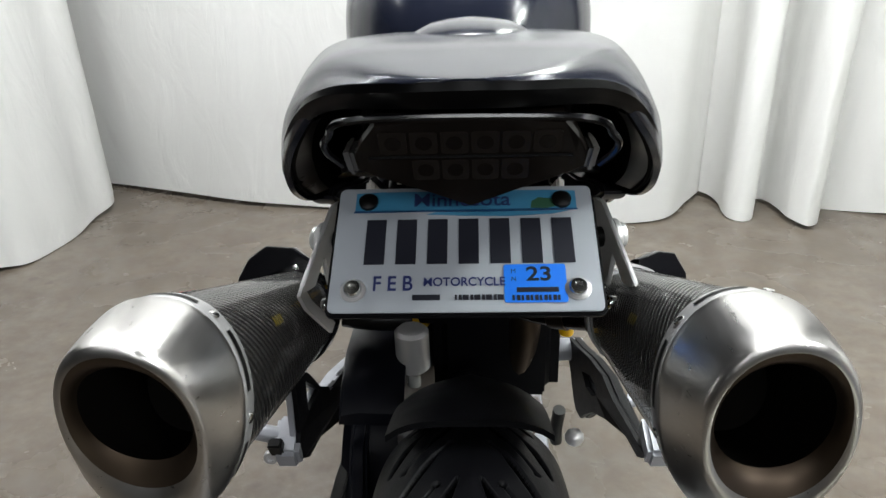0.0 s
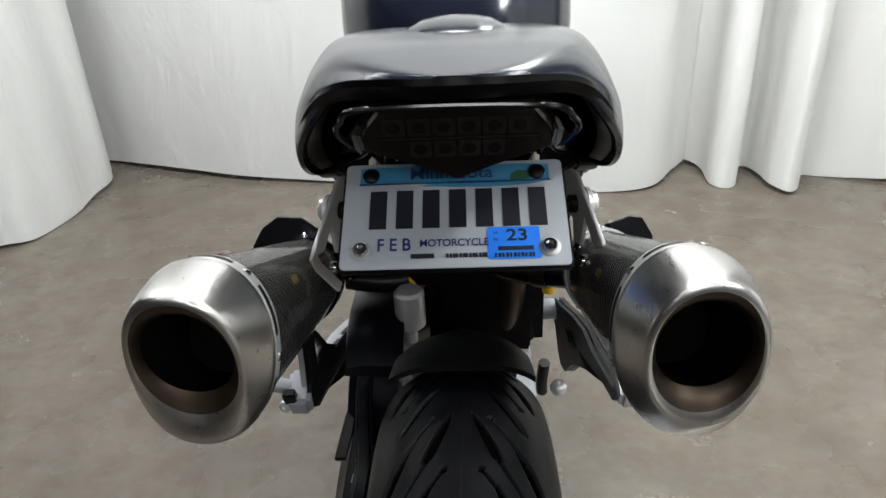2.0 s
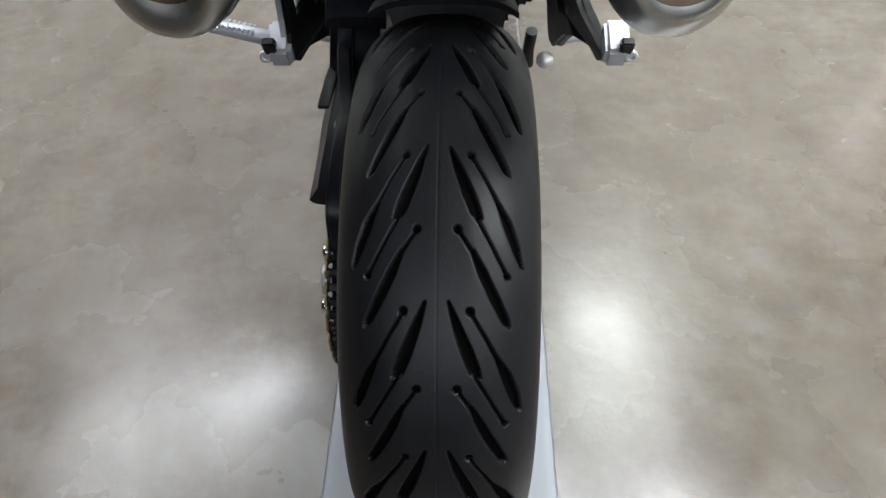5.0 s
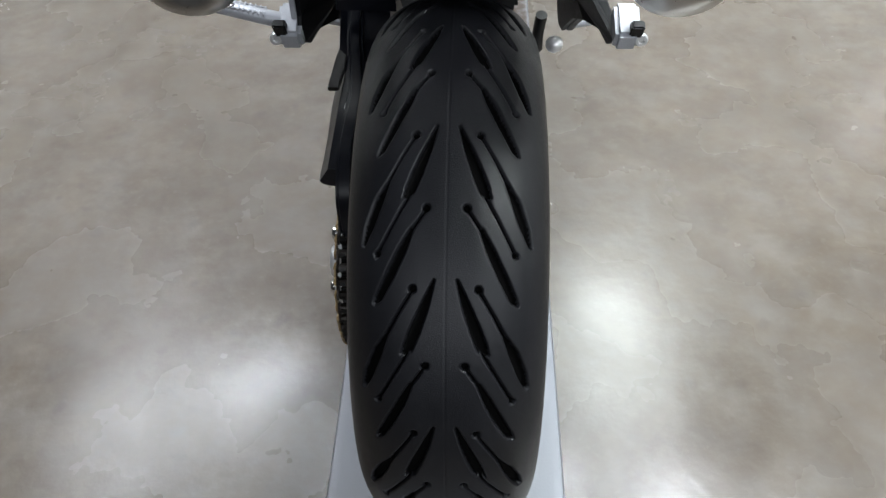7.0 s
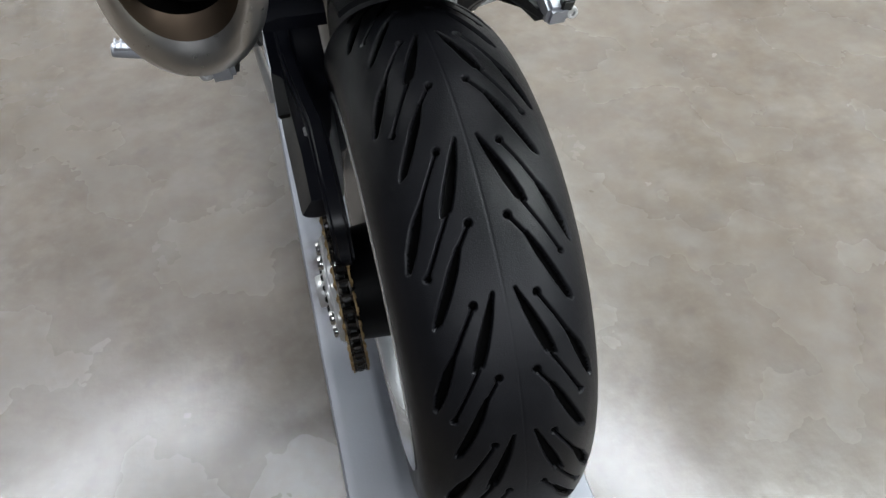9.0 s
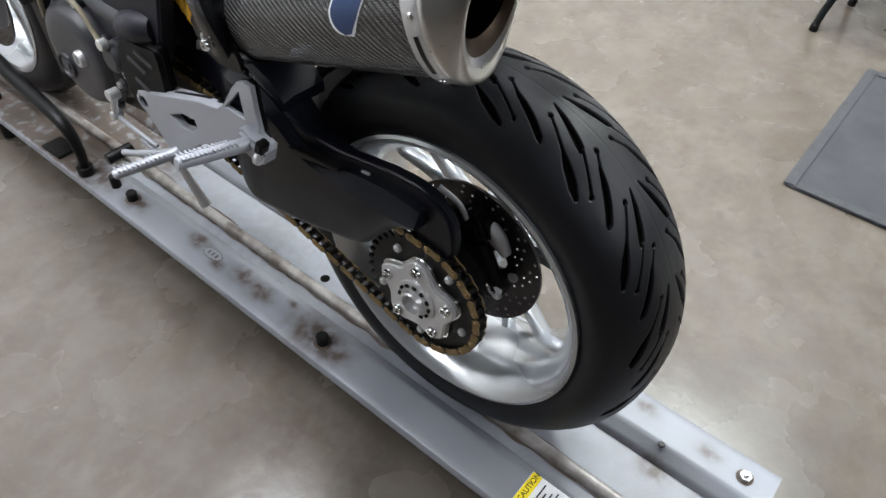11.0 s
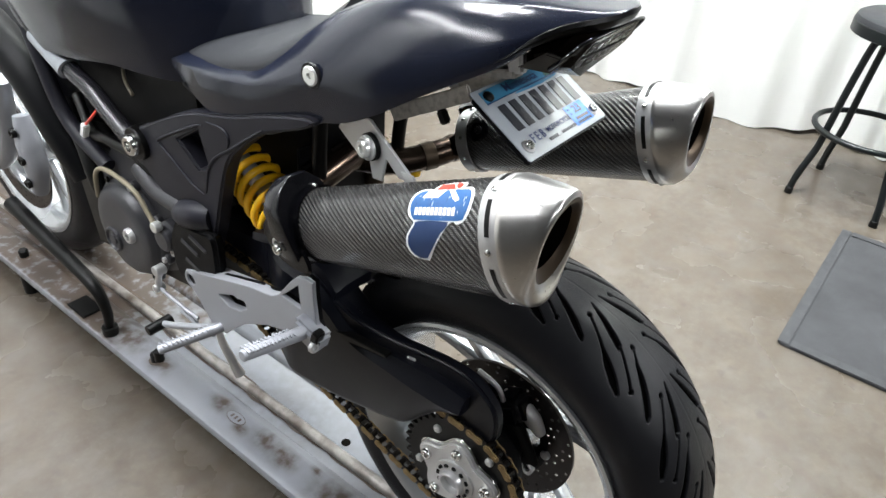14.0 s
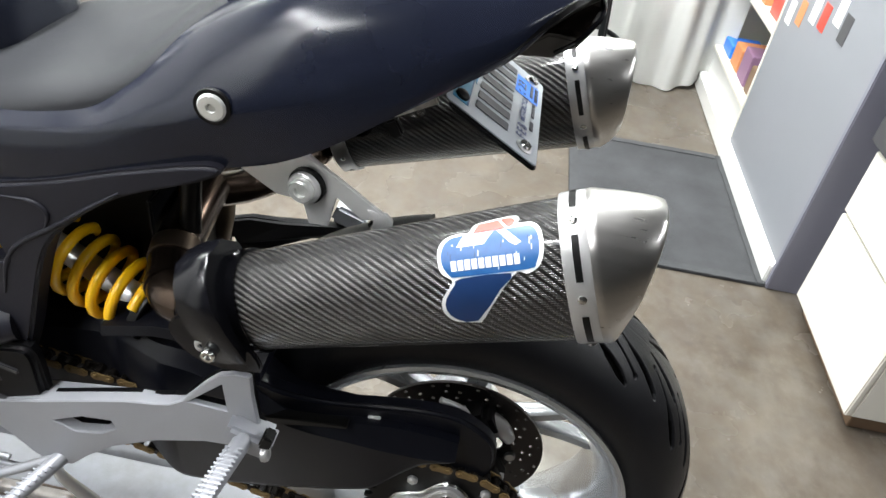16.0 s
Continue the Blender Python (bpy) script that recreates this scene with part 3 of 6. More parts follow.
def disc(rin, rout, x, thick, rows, cols, hole_r):
    """A perforated brake disc: polar cells that share their borders, two in three with a round hole."""
    bm = bmesh.new()
    dr, da = (rout - rin) / rows, 2 * math.pi / cols

    def pt(r, a, xx):
        return (xx, r * math.cos(a), r * math.sin(a))
    for i in range(rows):
        for j in range(cols):
            r0, r1, a0, a1 = rin + i * dr, rin + (i + 1) * dr, j * da, (j + 1) * da
            rm, am = (r0 + r1) / 2, (a0 + a1) / 2 + da * 0.18 * (i - (rows - 1) / 2)
            border = [(r0, a0), ((r0 + r1) / 2, a0), (r1, a0), (r1, (a0 + a1) / 2), (r1, a1), ((r0 + r1) / 2, a1), (r0, a1), (r0, (a0 + a1) / 2)]
            inner = []
            for rr, aa in border:
                v = Vector(((rr - rm), (aa - am) * rm)).normalized() * hole_r
                inner.append((rm + v.x, am + v.y / rm))
            rims = []
            for xx in (x, x + thick):
                ob = [bm.verts.new(pt(rr, aa, xx)) for rr, aa in border]
                if (i + j) % 3 == 2:
                    bm.faces.new(ob)
                    continue
                ib = [bm.verts.new(pt(rr, aa, xx)) for rr, aa in inner]
                rims.append(ib)
                for k in range(8):
                    bm.faces.new((ob[k], ob[(k + 1) % 8], ib[(k + 1) % 8], ib[k]))
            if rims:
                for k in range(8):
                    bm.faces.new((rims[0][k], rims[0][(k + 1) % 8], rims[1][(k + 1) % 8], rims[1][k]))
    for r in (rin, rout):
        loft([[pt(r, a, xx) for a in np.linspace(0, 2 * math.pi, cols * 2, endpoint=False)] for xx in (x, x + thick)], caps=False, bm=bm)
    bmesh.ops.remove_doubles(bm, verts=bm.verts, dist=1e-5)
    return bm


part("brake_disc", disc(0.078, 0.1225, -0.012, 0.005, 4, 36, 0.0028), "disc", rear, "dark perforated steel brake disc")
part("disc_carrier", prism(circle(0, 0, 0.08, 40), -0.014, -0.008, None, 0.001, holes=[circle(0.052 * math.cos(a), 0.052 * math.sin(a), 0.016, 12) for a in np.linspace(0.3, 6.58, 6)[:-1]]), "plastic", rear)
XS = -0.122        # plane of the chain


def sprocket(teeth, rp, x, thick):
    pts = []
    for i in range(teeth):
        a = 2 * math.pi * i / teeth
        w = 2 * math.pi / teeth
        for q, rr in ((0.0, rp - 0.005), (0.22, rp - 0.003), (0.4, rp + 0.006), (0.6, rp + 0.006), (0.78, rp - 0.003)):
            pts.append((rr * math.cos(a + q * w), rr * math.sin(a + q * w)))
    return prism(pts, x, x + thick, None, 0, holes=[circle(0, 0, rp * 0.5, 24)])


RP = 0.0986
part("sprocket", sprocket(39, RP, XS - 0.003, 0.006), "bolt", rear, "dark toothed rear sprocket", smooth=False)
lobes = []
for i in range(120):
    a = 2 * math.pi * i / 120
    k = 0.0625 + 0.0080 * math.cos(5 * (a - math.pi / 2))
    lobes.append((k * math.cos(a), k * math.sin(a)))
part("flange_backing", prism([(y * 1.045, z * 1.045) for y, z in lobes], XS - 0.009, XS - 0.003, None, 0.002, segs=2), "chrome", rear)
flange = part("sprocket_flange", prism(lobes, XS - 0.017, XS - 0.003, None, 0.003, segs=3), "zinc", rear, "pale grey alloy sprocket flange")
fb = part("flange_bolt", hexbolt((XS - 0.017, 0, 0.0545), -X, 0.0085, 0.006), "chrome", rear)
cn = part("carrier_nut", hexbolt((XS - 0.003, 0, -0.0775), -X, 0.0065, 0.006, False), "zinc", rear)
for i in range(1, 5):
    share(fb, "flange_bolt", Matrix.Rotation(2 * math.pi * i / 5, 4, "X"), rear)
    share(cn, "carrier_nut", Matrix.Rotation(2 * math.pi * i / 5, 4, "X"), rear)
part("nut_collar", lathe([(XS - 0.017, 0.034), (XS - 0.020, 0.034), (XS - 0.021, 0.032), (XS - 0.021, 0.026)], Matrix(), 32), "zinc", rear)
part("axle_nut", lathe([(XS - 0.017, 0.024), (XS - 0.022, 0.024), (XS - 0.023, 0.0205), (XS - 0.030, 0.0195), (XS - 0.031, 0.0185), (XS - 0.031, 0.0155), (XS - 0.018, 0.015)], Matrix(), 24), "zinc", rear, "splined steel axle nut")
# black disc that paints the shade down the bore
part("axle_bore", cylinder((XS - 0.0175, 0, 0), (XS - 0.0185, 0, 0), 0.0150), "soot_and_shade", rear)
for i in range(12):
    a = 2 * math.pi * i / 12
    part("nut_spline", box(0.007, 0.005, 0.007, Matrix.Translation((XS - 0.0205, 0.0265 * math.cos(a), 0.0265 * math.sin(a))) @ Matrix.Rotation(a, 4, "X"), 0.001), "bolt", rear)

# chain
chain = part("chain", cylinder((XS - 0.0005, 0.60, 0.512), (XS + 0.0005, 0.60, 0.512), 0.008), "dark_chain", bike, "gold drive chain with dark oily rollers")
FS = Vector((XS, 0.60, 0.512))
RF = 0.0382
CR = Vector((XS, 0, AX))
path = []
dv = FS - CR
base = math.atan2(dv.z, dv.y)
off = math.acos((RP - RF) / dv.length)
for a in np.linspace(base + off, base + 2 * math.pi - off, 200):
    path.append(CR + Vector((0, RP * math.cos(a), RP * math.sin(a))))
for a in np.linspace(base - off, base + off, 80):
    path.append(FS + Vector((0, RF * math.cos(a), RF * math.sin(a))))
path.append(path[0])
cum = [0.0]
for a, b in zip(path[:-1], path[1:]):
    cum.append(cum[-1] + (b - a).length)
nl = int(round(cum[-1] / 0.015875 / 2)) * 2


def along(s):
    s %= cum[-1]
    i = min(np.searchsorted(cum, s, side="right") - 1, len(path) - 2)
    return path[i].lerp(path[i + 1], (s - cum[i]) / max(1e-9, cum[i + 1] - cum[i]))


def link_plate(gap, t, pin, reach):
    """Two waisted plates with pins or rollers for one chain link along local y."""
    out = [(-0.0079 + 0.0064 * math.cos(a), 0.0064 * math.sin(a)) for a in np.linspace(math.pi / 3, 5 * math.pi / 3, 6)] + [(0, -0.0048)]
    out += [(0.0079 + 0.0064 * math.cos(a), 0.0064 * math.sin(a)) for a in np.linspace(-2 * math.pi / 3, 2 * math.pi / 3, 6)] + [(0, 0.0048)]
    b = bmesh.new()
    for sg in (-1, 1):
        prism(out, sg * gap - t / 2, sg * gap + t / 2, None, 0, bm=b)
    for yy in (-0.0079, 0.0079):
        join(b, cylinder((-reach, yy, 0), (reach, yy, 0), pin, 10, 0.0005))
    return b


links = []
for i in range(nl):
    p, q = along(i * cum[-1] / nl), along((i + 1) * cum[-1] / nl)
    d = (q - p).normalized()
    m = Matrix.Translation((p + q) / 2) @ Matrix.Rotation(math.atan2(d.z, d.y), 4, "X")
    if i == 0:
        o = part("outer_link", link_plate(0.0085, 0.002, 0.0031, 0.0108), "gold", chain, smooth=False)
        o.matrix_basis = m
        links.append(o)
    elif i == 1:
        b = link_plate(0.0062, 0.002, 0.0050, 0.0050)
        o = part("inner_link", b, "dark_chain", chain, smooth=False)
        o.matrix_basis = m
        links.append(o)
    else:
        share(links[i % 2], ("outer_link", "inner_link")[i % 2], m, chain)

# swingarm, chain guard and rear fender
def swingarm_body():
    """Faceted sections from the pivot to the hub: (y, groove height, groove x, ridge height, outer x, bottom, inner x)."""
    rows = [(0.57, 0.575, -0.098, 0.560, -0.110, 0.455, -0.03), (0.48, 0.600, -0.100, 0.585, -0.112, 0.440, -0.03), (0.415, 0.612, -0.106, 0.597, -0.118, 0.424, -0.05), (0.388, 0.615, -0.118, 0.600, -0.130, 0.422, -0.06),
            (0.345, 0.618, -0.136, 0.603, -0.148, 0.387, -0.075), (0.30, 0.615, -0.138, 0.598, -0.150, 0.387, -0.08), (0.25, 0.594, -0.139, 0.577, -0.151, 0.396, -0.085), (0.214, 0.562, -0.139, 0.550, -0.151, 0.403, -0.085),
            (0.18, 0.549, -0.139, 0.5375, -0.151, 0.412, -0.088), (0.126, 0.5515, -0.138, 0.5335, -0.151, 0.427, -0.094), (0.094, 0.5545, -0.137, 0.5300, -0.1505, 0.440, -0.10), (0.065, 0.5555, -0.136, 0.5285, -0.150, 0.474, -0.108),
            (0.036, 0.5545, -0.136, 0.5285, -0.1495, 0.505, -0.112), (0.010, 0.5520, -0.136, 0.5310, -0.149, 0.519, -0.116), (0.000, 0.5505, -0.136, 0.5330, -0.148, 0.524, -0.118)]
    cols = [[p.y for p in spline([(i, r[c], 0) for i, r in enumerate(rows)], 4)] for c in range(7)]
    rings = []
    for y, zg, xg, zr, xo, zb, xi in zip(*cols):
        zb = min(zb, zr - 0.008)
        e = min(0.008, 0.3 * (zr - zb))
        corner = [(xi, zg - 0.002), (xg, zg), (xo + 0.002, zr + 0.0015), (xo, zr - 0.001), (xo + 0.001, zb + 2.2 * e), (xo + 0.004, zb + e), (xo + 0.010, zb + 0.2 * e), (xo + 0.016, zb), (xi, zb)]
        rings.append([Vector((x, y, z)) for x, z in corner])
    return loft(rings)


arm = part("swingarm", swingarm_body(), "matt", bike, "dark grey single-sided swingarm")
# raised dark wedge that paints the shade of the gap between the limbs
part("arm_groove_shade", prism([(0.226, 0.550), (0.19, 0.556), (0.15, 0.560), (0.126, 0.562), (0.126, 0.557), (0.175, 0.5485), (0.205, 0.541)], -0.1525, -0.139, None, 0.001), "bolt", arm, "dark wedge for the shade of the groove between the arm's two limbs")
part("hose_clip", box(0.004, 0.015, 0.004, pose(-0.127, 0.100, 0.5555, -8), 0.001), "zinc", arm)
part("axle_housing", lathe([(-0.117, 0.055), (-0.115, 0.068), (-0.07, 0.072), (-0.064, 0.056), (-0.022, 0.05), (-0.02, 0.03)], AXLE, 40), "plastic", arm)
gd = [(0.31, 0.622), (0.286, 0.617), (0.24, 0.592), (0.192, 0.576), (0.15, 0.570), (0.103, 0.571), (0.054, 0.578), (0.007, 0.577), (-0.025, 0.560), (-0.042, 0.540), (-0.047, 0.508), (-0.040, 0.482), (-0.01, 0.472), (0.012, 0.482), (0.020, 0.503), (0.030, 0.525), (0.055, 0.540), (0.115, 0.544), (0.18, 0.545), (0.214, 0.546), (0.25, 0.56), (0.30, 0.59)]
limb = prism(smooth_poly(gd, 4), -0.138, -0.118, None, 0.005, segs=3)
for q in limb.verts:
    q.co.x += 0.014 * min(1.0, max(0.0, (0.21 - q.co.y) / 0.11))
part("arm_limb", limb, "matt", arm, "upper limb of the swingarm arching to the hub")
part("pivot_fairing", loft([[Vector((x, y, z + dz)) for x, dz in ((-0.150, -0.012), (-0.147, 0.0), (-0.128, 0.004), (-0.075, 0.002), (-0.075, -0.014))] for y, z in ((0.40, 0.640), (0.34, 0.655), (0.29, 0.656), (0.25, 0.640), (0.225, 0.615))]), "matt", arm, "raised fairing on the swingarm behind the shock")


def fender():
    rings = []
    for a in np.linspace(-76, -14, 20):
        ca, sa = math.cos(radians(a)), math.sin(radians(a))
        ring = []
        for thick in (0.0, 0.006):
            row = []
            for q in np.linspace(-1, 1, 15):
                k = (-14 - a) / 46
                rr = 0.338 + thick - 0.014 * abs(q) ** 4 + 0.016 * (1 - abs(q)) * min(1.0, 2.2 * k)
                w = 0.074 - 0.004 * k
                row.append(Vector((w * q, -rr * sa, AX + rr * ca)))
            ring += row if thick == 0 else row[::-1]
        rings.append(ring)
    return loft(rings)


part("rear_fender", fender(), "plastic", bike, "black plastic rear fender over the tyre")
cal = part("brake_caliper", box(0.05, 0.075, 0.05, pose(-0.032, -0.012, AX + 0.075, -28), 0.012, 3), "plastic", arm, "dark brake caliper over the disc")
part("caliper_bridge", tube([(-0.028, 0.0, 0.482), (-0.030, -0.032, 0.478), (-0.030, -0.055, 0.463), (-0.028, -0.070, 0.443)], [0.007, 0.013, 0.013, 0.008], 14), "zinc", cal, "pale alloy caliper bridge")
part("caliper_bolt", hexbolt((-0.034, -0.064, 0.373), -X, 0.011, 0.008), "zinc", cal)
part("caliper_ear", tube([(-0.03, -0.02, 0.44), (-0.03, -0.05, 0.40), (-0.03, -0.064, 0.373)], [0.016, 0.012, 0.013], 12), "bolt", cal)
part("brake_hose", tube([(-0.06, 0.03, 0.53), (-0.055, 0.0, 0.515), (-0.05, -0.012, 0.49)], 0.004, 10), "zinc", cal)
btn = part("disc_button", cylinder((-0.018, 0, 0.078), (-0.006, 0, 0.078), 0.008, 14), "zinc", rear)
for i in range(1, 8):
    share(btn, "disc_button", Matrix.Rotation(2 * math.pi * i / 8, 4, "X"), rear)


# mufflers
def muffler(s):
    """A tapered oval canister with a carbon sleeve, clamp bands and a steel end cap; s is the side."""
    o = Vector((-0.180 if s < 0 else 0.161, -0.0855, 0.8665))
    d, v = Vector((0, -0.934, 0.358)), Vector((0, 0.358, 0.934))

    def at(t, a, b, th, lift=0.0, dx=0.0):
        e = 2.0 / 2.1
        c, q = math.cos(th), math.sin(th)
        cx, cz = math.copysign(abs(c) ** e, c), math.copysign(abs(q) ** e, q)
        return o + d * t + X * ((a + lift) * cx + dx) + v * ((b + lift) * cz)

    def size(t):
        k = min(1, max(0, (t + 0.32) / 0.32))
        return 0.0405 + 0.0078 * k, 0.047 + 0.0180 * k
    n = 72
    ths = np.linspace(0, 2 * math.pi, n, endpoint=False)
    ts = [-0.32, -0.30, -0.25, -0.2, -0.15, -0.1, -0.05, -0.02]
    body = part("muffler", loft([[at(t, *size(t), th) for th in ths] for t in ts], caps=False, uv=(0.36 / n, ts)), "carbon", bike,
                "tapered carbon-fibre muffler with a brushed steel end cap")
    # end cap, cut off at a slant, its round outlet set high in the oval end
    tc, ts = (0.0260, 0.0235) if s < 0 else (0.0330, 0.0160)
    rings = [[at(-0.010, 0.0515, 0.0668, th) for th in ths], [at(-0.006, 0.0522, 0.0674, th) for th in ths], [at(-0.002, 0.0512, 0.0664, th) for th in ths]]
    for aa, bb, f in ((0.0478, 0.0625, 0.30), (0.0440, 0.0578, 0.64), (0.0408, 0.0534, 0.90), (0.0392, 0.0508, 0.98), (0.0372, 0.0475, 1.0)):
        rings.append([at((tc + ts * math.sin(th)) * f, aa, bb, th) for th in ths])
    rings.append([at((tc + ts * math.sin(th)) * 0.985, 0.0350, 0.0436, th) + v * 0.0008 for th in ths])
    part("end_cap", loft(rings, caps=False), "steel", body, "brushed steel end cap cut at a slant")
    slant = [[at((tc + ts * math.sin(th)) * f, aa, bb, th) + v * dv for th in ths] for aa, bb, f, dv in ((0.0350, 0.0436, 0.985, 0.0008), (0.0342, 0.0412, 0.965, 0.0014), (0.0330, 0.0375, 0.93, 0.0025), (0.0318, 0.0340, 0.85, 0.004), (0.0308, 0.0314, 0.74, 0.005))]
    part("outlet_pipe", loft(slant, caps=False), "heat", body, "heat-tinted outlet pipe")
    part("outlet_baffle", loft([slant[-1], [at(-0.004, 0.0308, 0.0312, th) + v * 0.004 for th in ths], [at(-0.06, 0.0308, 0.031, th) for th in ths], [at(-0.061, 0.001, 0.001, th) for th in ths]], caps=False), "soot_and_shade", body)
    # clamp band at the rear, with slots and rivets
    a0, b0 = size(-0.012)
    rings = [[at(t, a0, b0, th, l) for th in ths] for t, l in ((-0.031, 0.0), (-0.031, 0.0016), (-0.029, 0.0022), (-0.011, 0.0028), (-0.009, 0.002), (-0.009, 0.0))]
    band = part("rear_clamp", loft(rings, caps=False), "zinc", body, "riveted steel clamp band")
    for k in range(12):
        th = 2 * math.pi * (k + 0.5) / 12 - (0.38 if s < 0 else 0.0)
        if k % 2:
            sl = [[at(t, a0, b0, th + w, 0.0031) for w in np.linspace(-0.30, 0.30, 10)] for t in (-0.0225, -0.0170)]
            part("slot", loft(sl, closed=False), "bolt", band)
        else:
            p = at(-0.020, a0, b0, th, 0.0024)
            part("rivet", hexbolt(p, p - (o + d * -0.020), 0.0035, 0.002, False), "chrome", band)
    a1, b1 = size(-0.30)
    part("front_clamp", loft([[at(t, a1, b1, th, l) for th in ths] for t, l in ((-0.333, 0.0), (-0.333, 0.002), (-0.312, 0.0025), (-0.312, 0.0))], caps=False), "gloss" if s < 0 else "zinc", body)
    if s > 0:
        for k in range(10):
            p = at(-0.322, a1, b1, 0.3 + 2 * math.pi * k / 10, 0.002)
            part("rivet", hexbolt(p, p - (o + d * -0.322), 0.003, 0.0018, False), "chrome", body)
        p = at(-0.285, *size(-0.285), radians(150), 0.001)
        part("sleeve_tab", cylinder(p, p + (p - (o + d * -0.285)).normalized() * 0.003, 0.017, 28, 0.001), "guard", body, "round dark tab on the sleeve")
        part("tab_bolt", hexbolt(p + (p - (o + d * -0.285)).normalized() * 0.003, p - (o + d * -0.285), 0.006, 0.003), "bolt", body)
    cone = ((-0.315, 0.042, 0.047, 0), (-0.330, 0.040, 0.045, 0), (-0.336, 0.044, 0.050, 0.002), (-0.341, 0.0455, 0.0515, 0.003), (-0.360, 0.043, 0.048, 0.002), (-0.378, 0.034, 0.038, 0.001), (-0.386, 0.026, 0.027, 0))
    if s > 0:
        cone = ((-0.315, 0.042, 0.047, 0), (-0.330, 0.041, 0.046, 0), (-0.338, 0.037, 0.042, 0), (-0.343, 0.028, 0.031, 0), (-0.345, 0.020, 0.021, 0))
    shield = part("inlet_cone", loft([[at(t, a, b, th, 0, dx * s) for th in ths] for t, a, b, dx in cone]), "guard", body, "black inlet heat shield")
    outline = [(0.050, -0.030), (0.056, 0.010), (0.0565, 0.040), (0.045, 0.060), (0.027, 0.0725), (0.0, 0.0705), (-0.019, 0.054), (-0.024, 0.034)]
    if s > 0:
        outline = [(0.050, -0.030), (0.056, 0.010), (0.0565, 0.040), (0.045, 0.060), (0.030, 0.062), (0.010, 0.054), (0.014, 0.036), (0.030, -0.010)]
    rings = []
    for t, k in ((-0.321, 1.0), (-0.323, 1.015), (-0.342, 0.99), (-0.357, 0.92)):
        rings.append([o + d * t + X * (s * a * k) + v * (b * k) for a, b in outline])
    part("upper_guard", loft(rings), "guard", shield, "black guard plate standing over the muffler inlet")
    part("guard_bolt", hexbolt(o + d * -0.348 + X * (s * 0.054) + v * -0.012, (s, 0, 0), 0.007, 0.005), "chrome", shield)
    part("sleeve_screw", cylinder(o + d * -0.318 + v * 0.046 + X * (-s * 0.004), o + d * -0.318 + v * 0.054 + X * (-s * 0.004), 0.004, 12), "chrome", shield)
    part("shield_lip", prism(smooth_poly([(0.278, 0.742), (0.262, 0.712), (0.232, 0.700), (0.196, 0.704), (0.196, 0.722), (0.215, 0.745), (0.25, 0.768)], 3), s * 0.220 - 0.003, s * 0.220 + 0.003, None, 0.002), "guard", shield)
    part("shield_bolt", hexbolt((s * 0.225, 0.243, 0.734), (s, 0, 0), 0.008, 0.006), "zinc", shield)
    return body, at, size


left_muffler, at_l, size_l = muffler(-1)
right_muffler, at_r, size_r = muffler(1)


def wrapped(poly, mat, name, lift, parent, t0, th0, at, size, label=""):
    """A thin sticker laid round the canister: poly in metres along and round it."""
    bm = bmesh.new()
    vs = [bm.verts.new((a, b, 0)) for a, b in poly]
    bmesh.ops.triangle_fill(bm, use_beauty=True, edges=[bm.edges.new((vs[i], vs[(i + 1) % len(vs)])) for i in range(len(vs))])
    for _ in range(3):
        long = [e for e in bm.edges if e.calc_length() > 0.006]
        if long:
            bmesh.ops.subdivide_edges(bm, edges=long, cuts=1)
    bmesh.ops.triangulate(bm, faces=bm.faces[:])
    for w in bm.verts:
        t = t0 + w.co.x
        a, b = size(t)
        w.co = at(t, a, b, th0 - w.co.y / (0.5 * (a + b)), lift)
    return part(name, bm, mat, parent, label)


SHIELD = [(-0.0445, 0.005), (-0.0445, 0.020), (-0.038, 0.0305), (-0.0265, 0.034), (-0.017, 0.0335), (-0.012, 0.042), (0.0035, 0.0455), (0.0215, 0.047), (0.0265, 0.042), (0.0255, 0.037), (0.037, 0.036), (0.044, 0.0275),
          (0.0455, 0.011), (0.041, -0.0025), (0.031, -0.0085), (0.0215, -0.0065), (0.012, -0.018), (0.003, -0.032), (-0.005, -0.044), (-0.011, -0.0445), (-0.029, -0.0415), (-0.0395, -0.0325), (-0.041, -0.0215), (-0.0335, -0.0085), (-0.041, -0.0025)]
T0, TH0 = -0.0855, radians(180 - 38)
def lean(a, b):
    return 0.93 * (a + (0.30 if b < -0.006 else 0.0) * (b + 0.006)), 0.93 * b


stk = wrapped([lean(a, b) for a, b in smooth_poly(SHIELD, 3)], "white_stk", "sticker", 0.0005, left_muffler, T0, TH0, at_l, size_l, "white-edged blue and red shield sticker")


def decal(name, key, pts, lift=0.0010):
    wrapped([lean(a, b) for a, b in pts], key, name, lift, stk, T0, TH0, at_l, size_l)


decal("blue_field", "mid_stk", smooth_poly([(-0.0415, 0.007), (-0.0405, 0.020), (-0.035, 0.028), (-0.024, 0.031), (0.024, 0.0325), (0.035, 0.0325), (0.041, 0.025), (0.042, 0.011), (0.038, -0.001), (0.030, -0.005), (-0.0265, -0.005), (-0.035, -0.0035)], 3))
decal("blue_field", "blue_stk", smooth_poly([(-0.0265, -0.0065), (0.017, -0.0065), (0.0095, -0.018), (-0.0085, -0.0425), (-0.0275, -0.0395), (-0.0365, -0.031), (-0.0375, -0.0215), (-0.031, -0.011)], 2))
decal("red_field", "red_stk", [(-0.013, 0.032), (-0.0085, 0.0415), (0.0085, 0.043), (0.015, 0.0328)], 0.0012)
decal("red_field", "red_stk", smooth_poly([(0.011, 0.0435), (0.020, 0.0435), (0.0225, 0.039), (0.0175, 0.034)], 3), 0.0012)
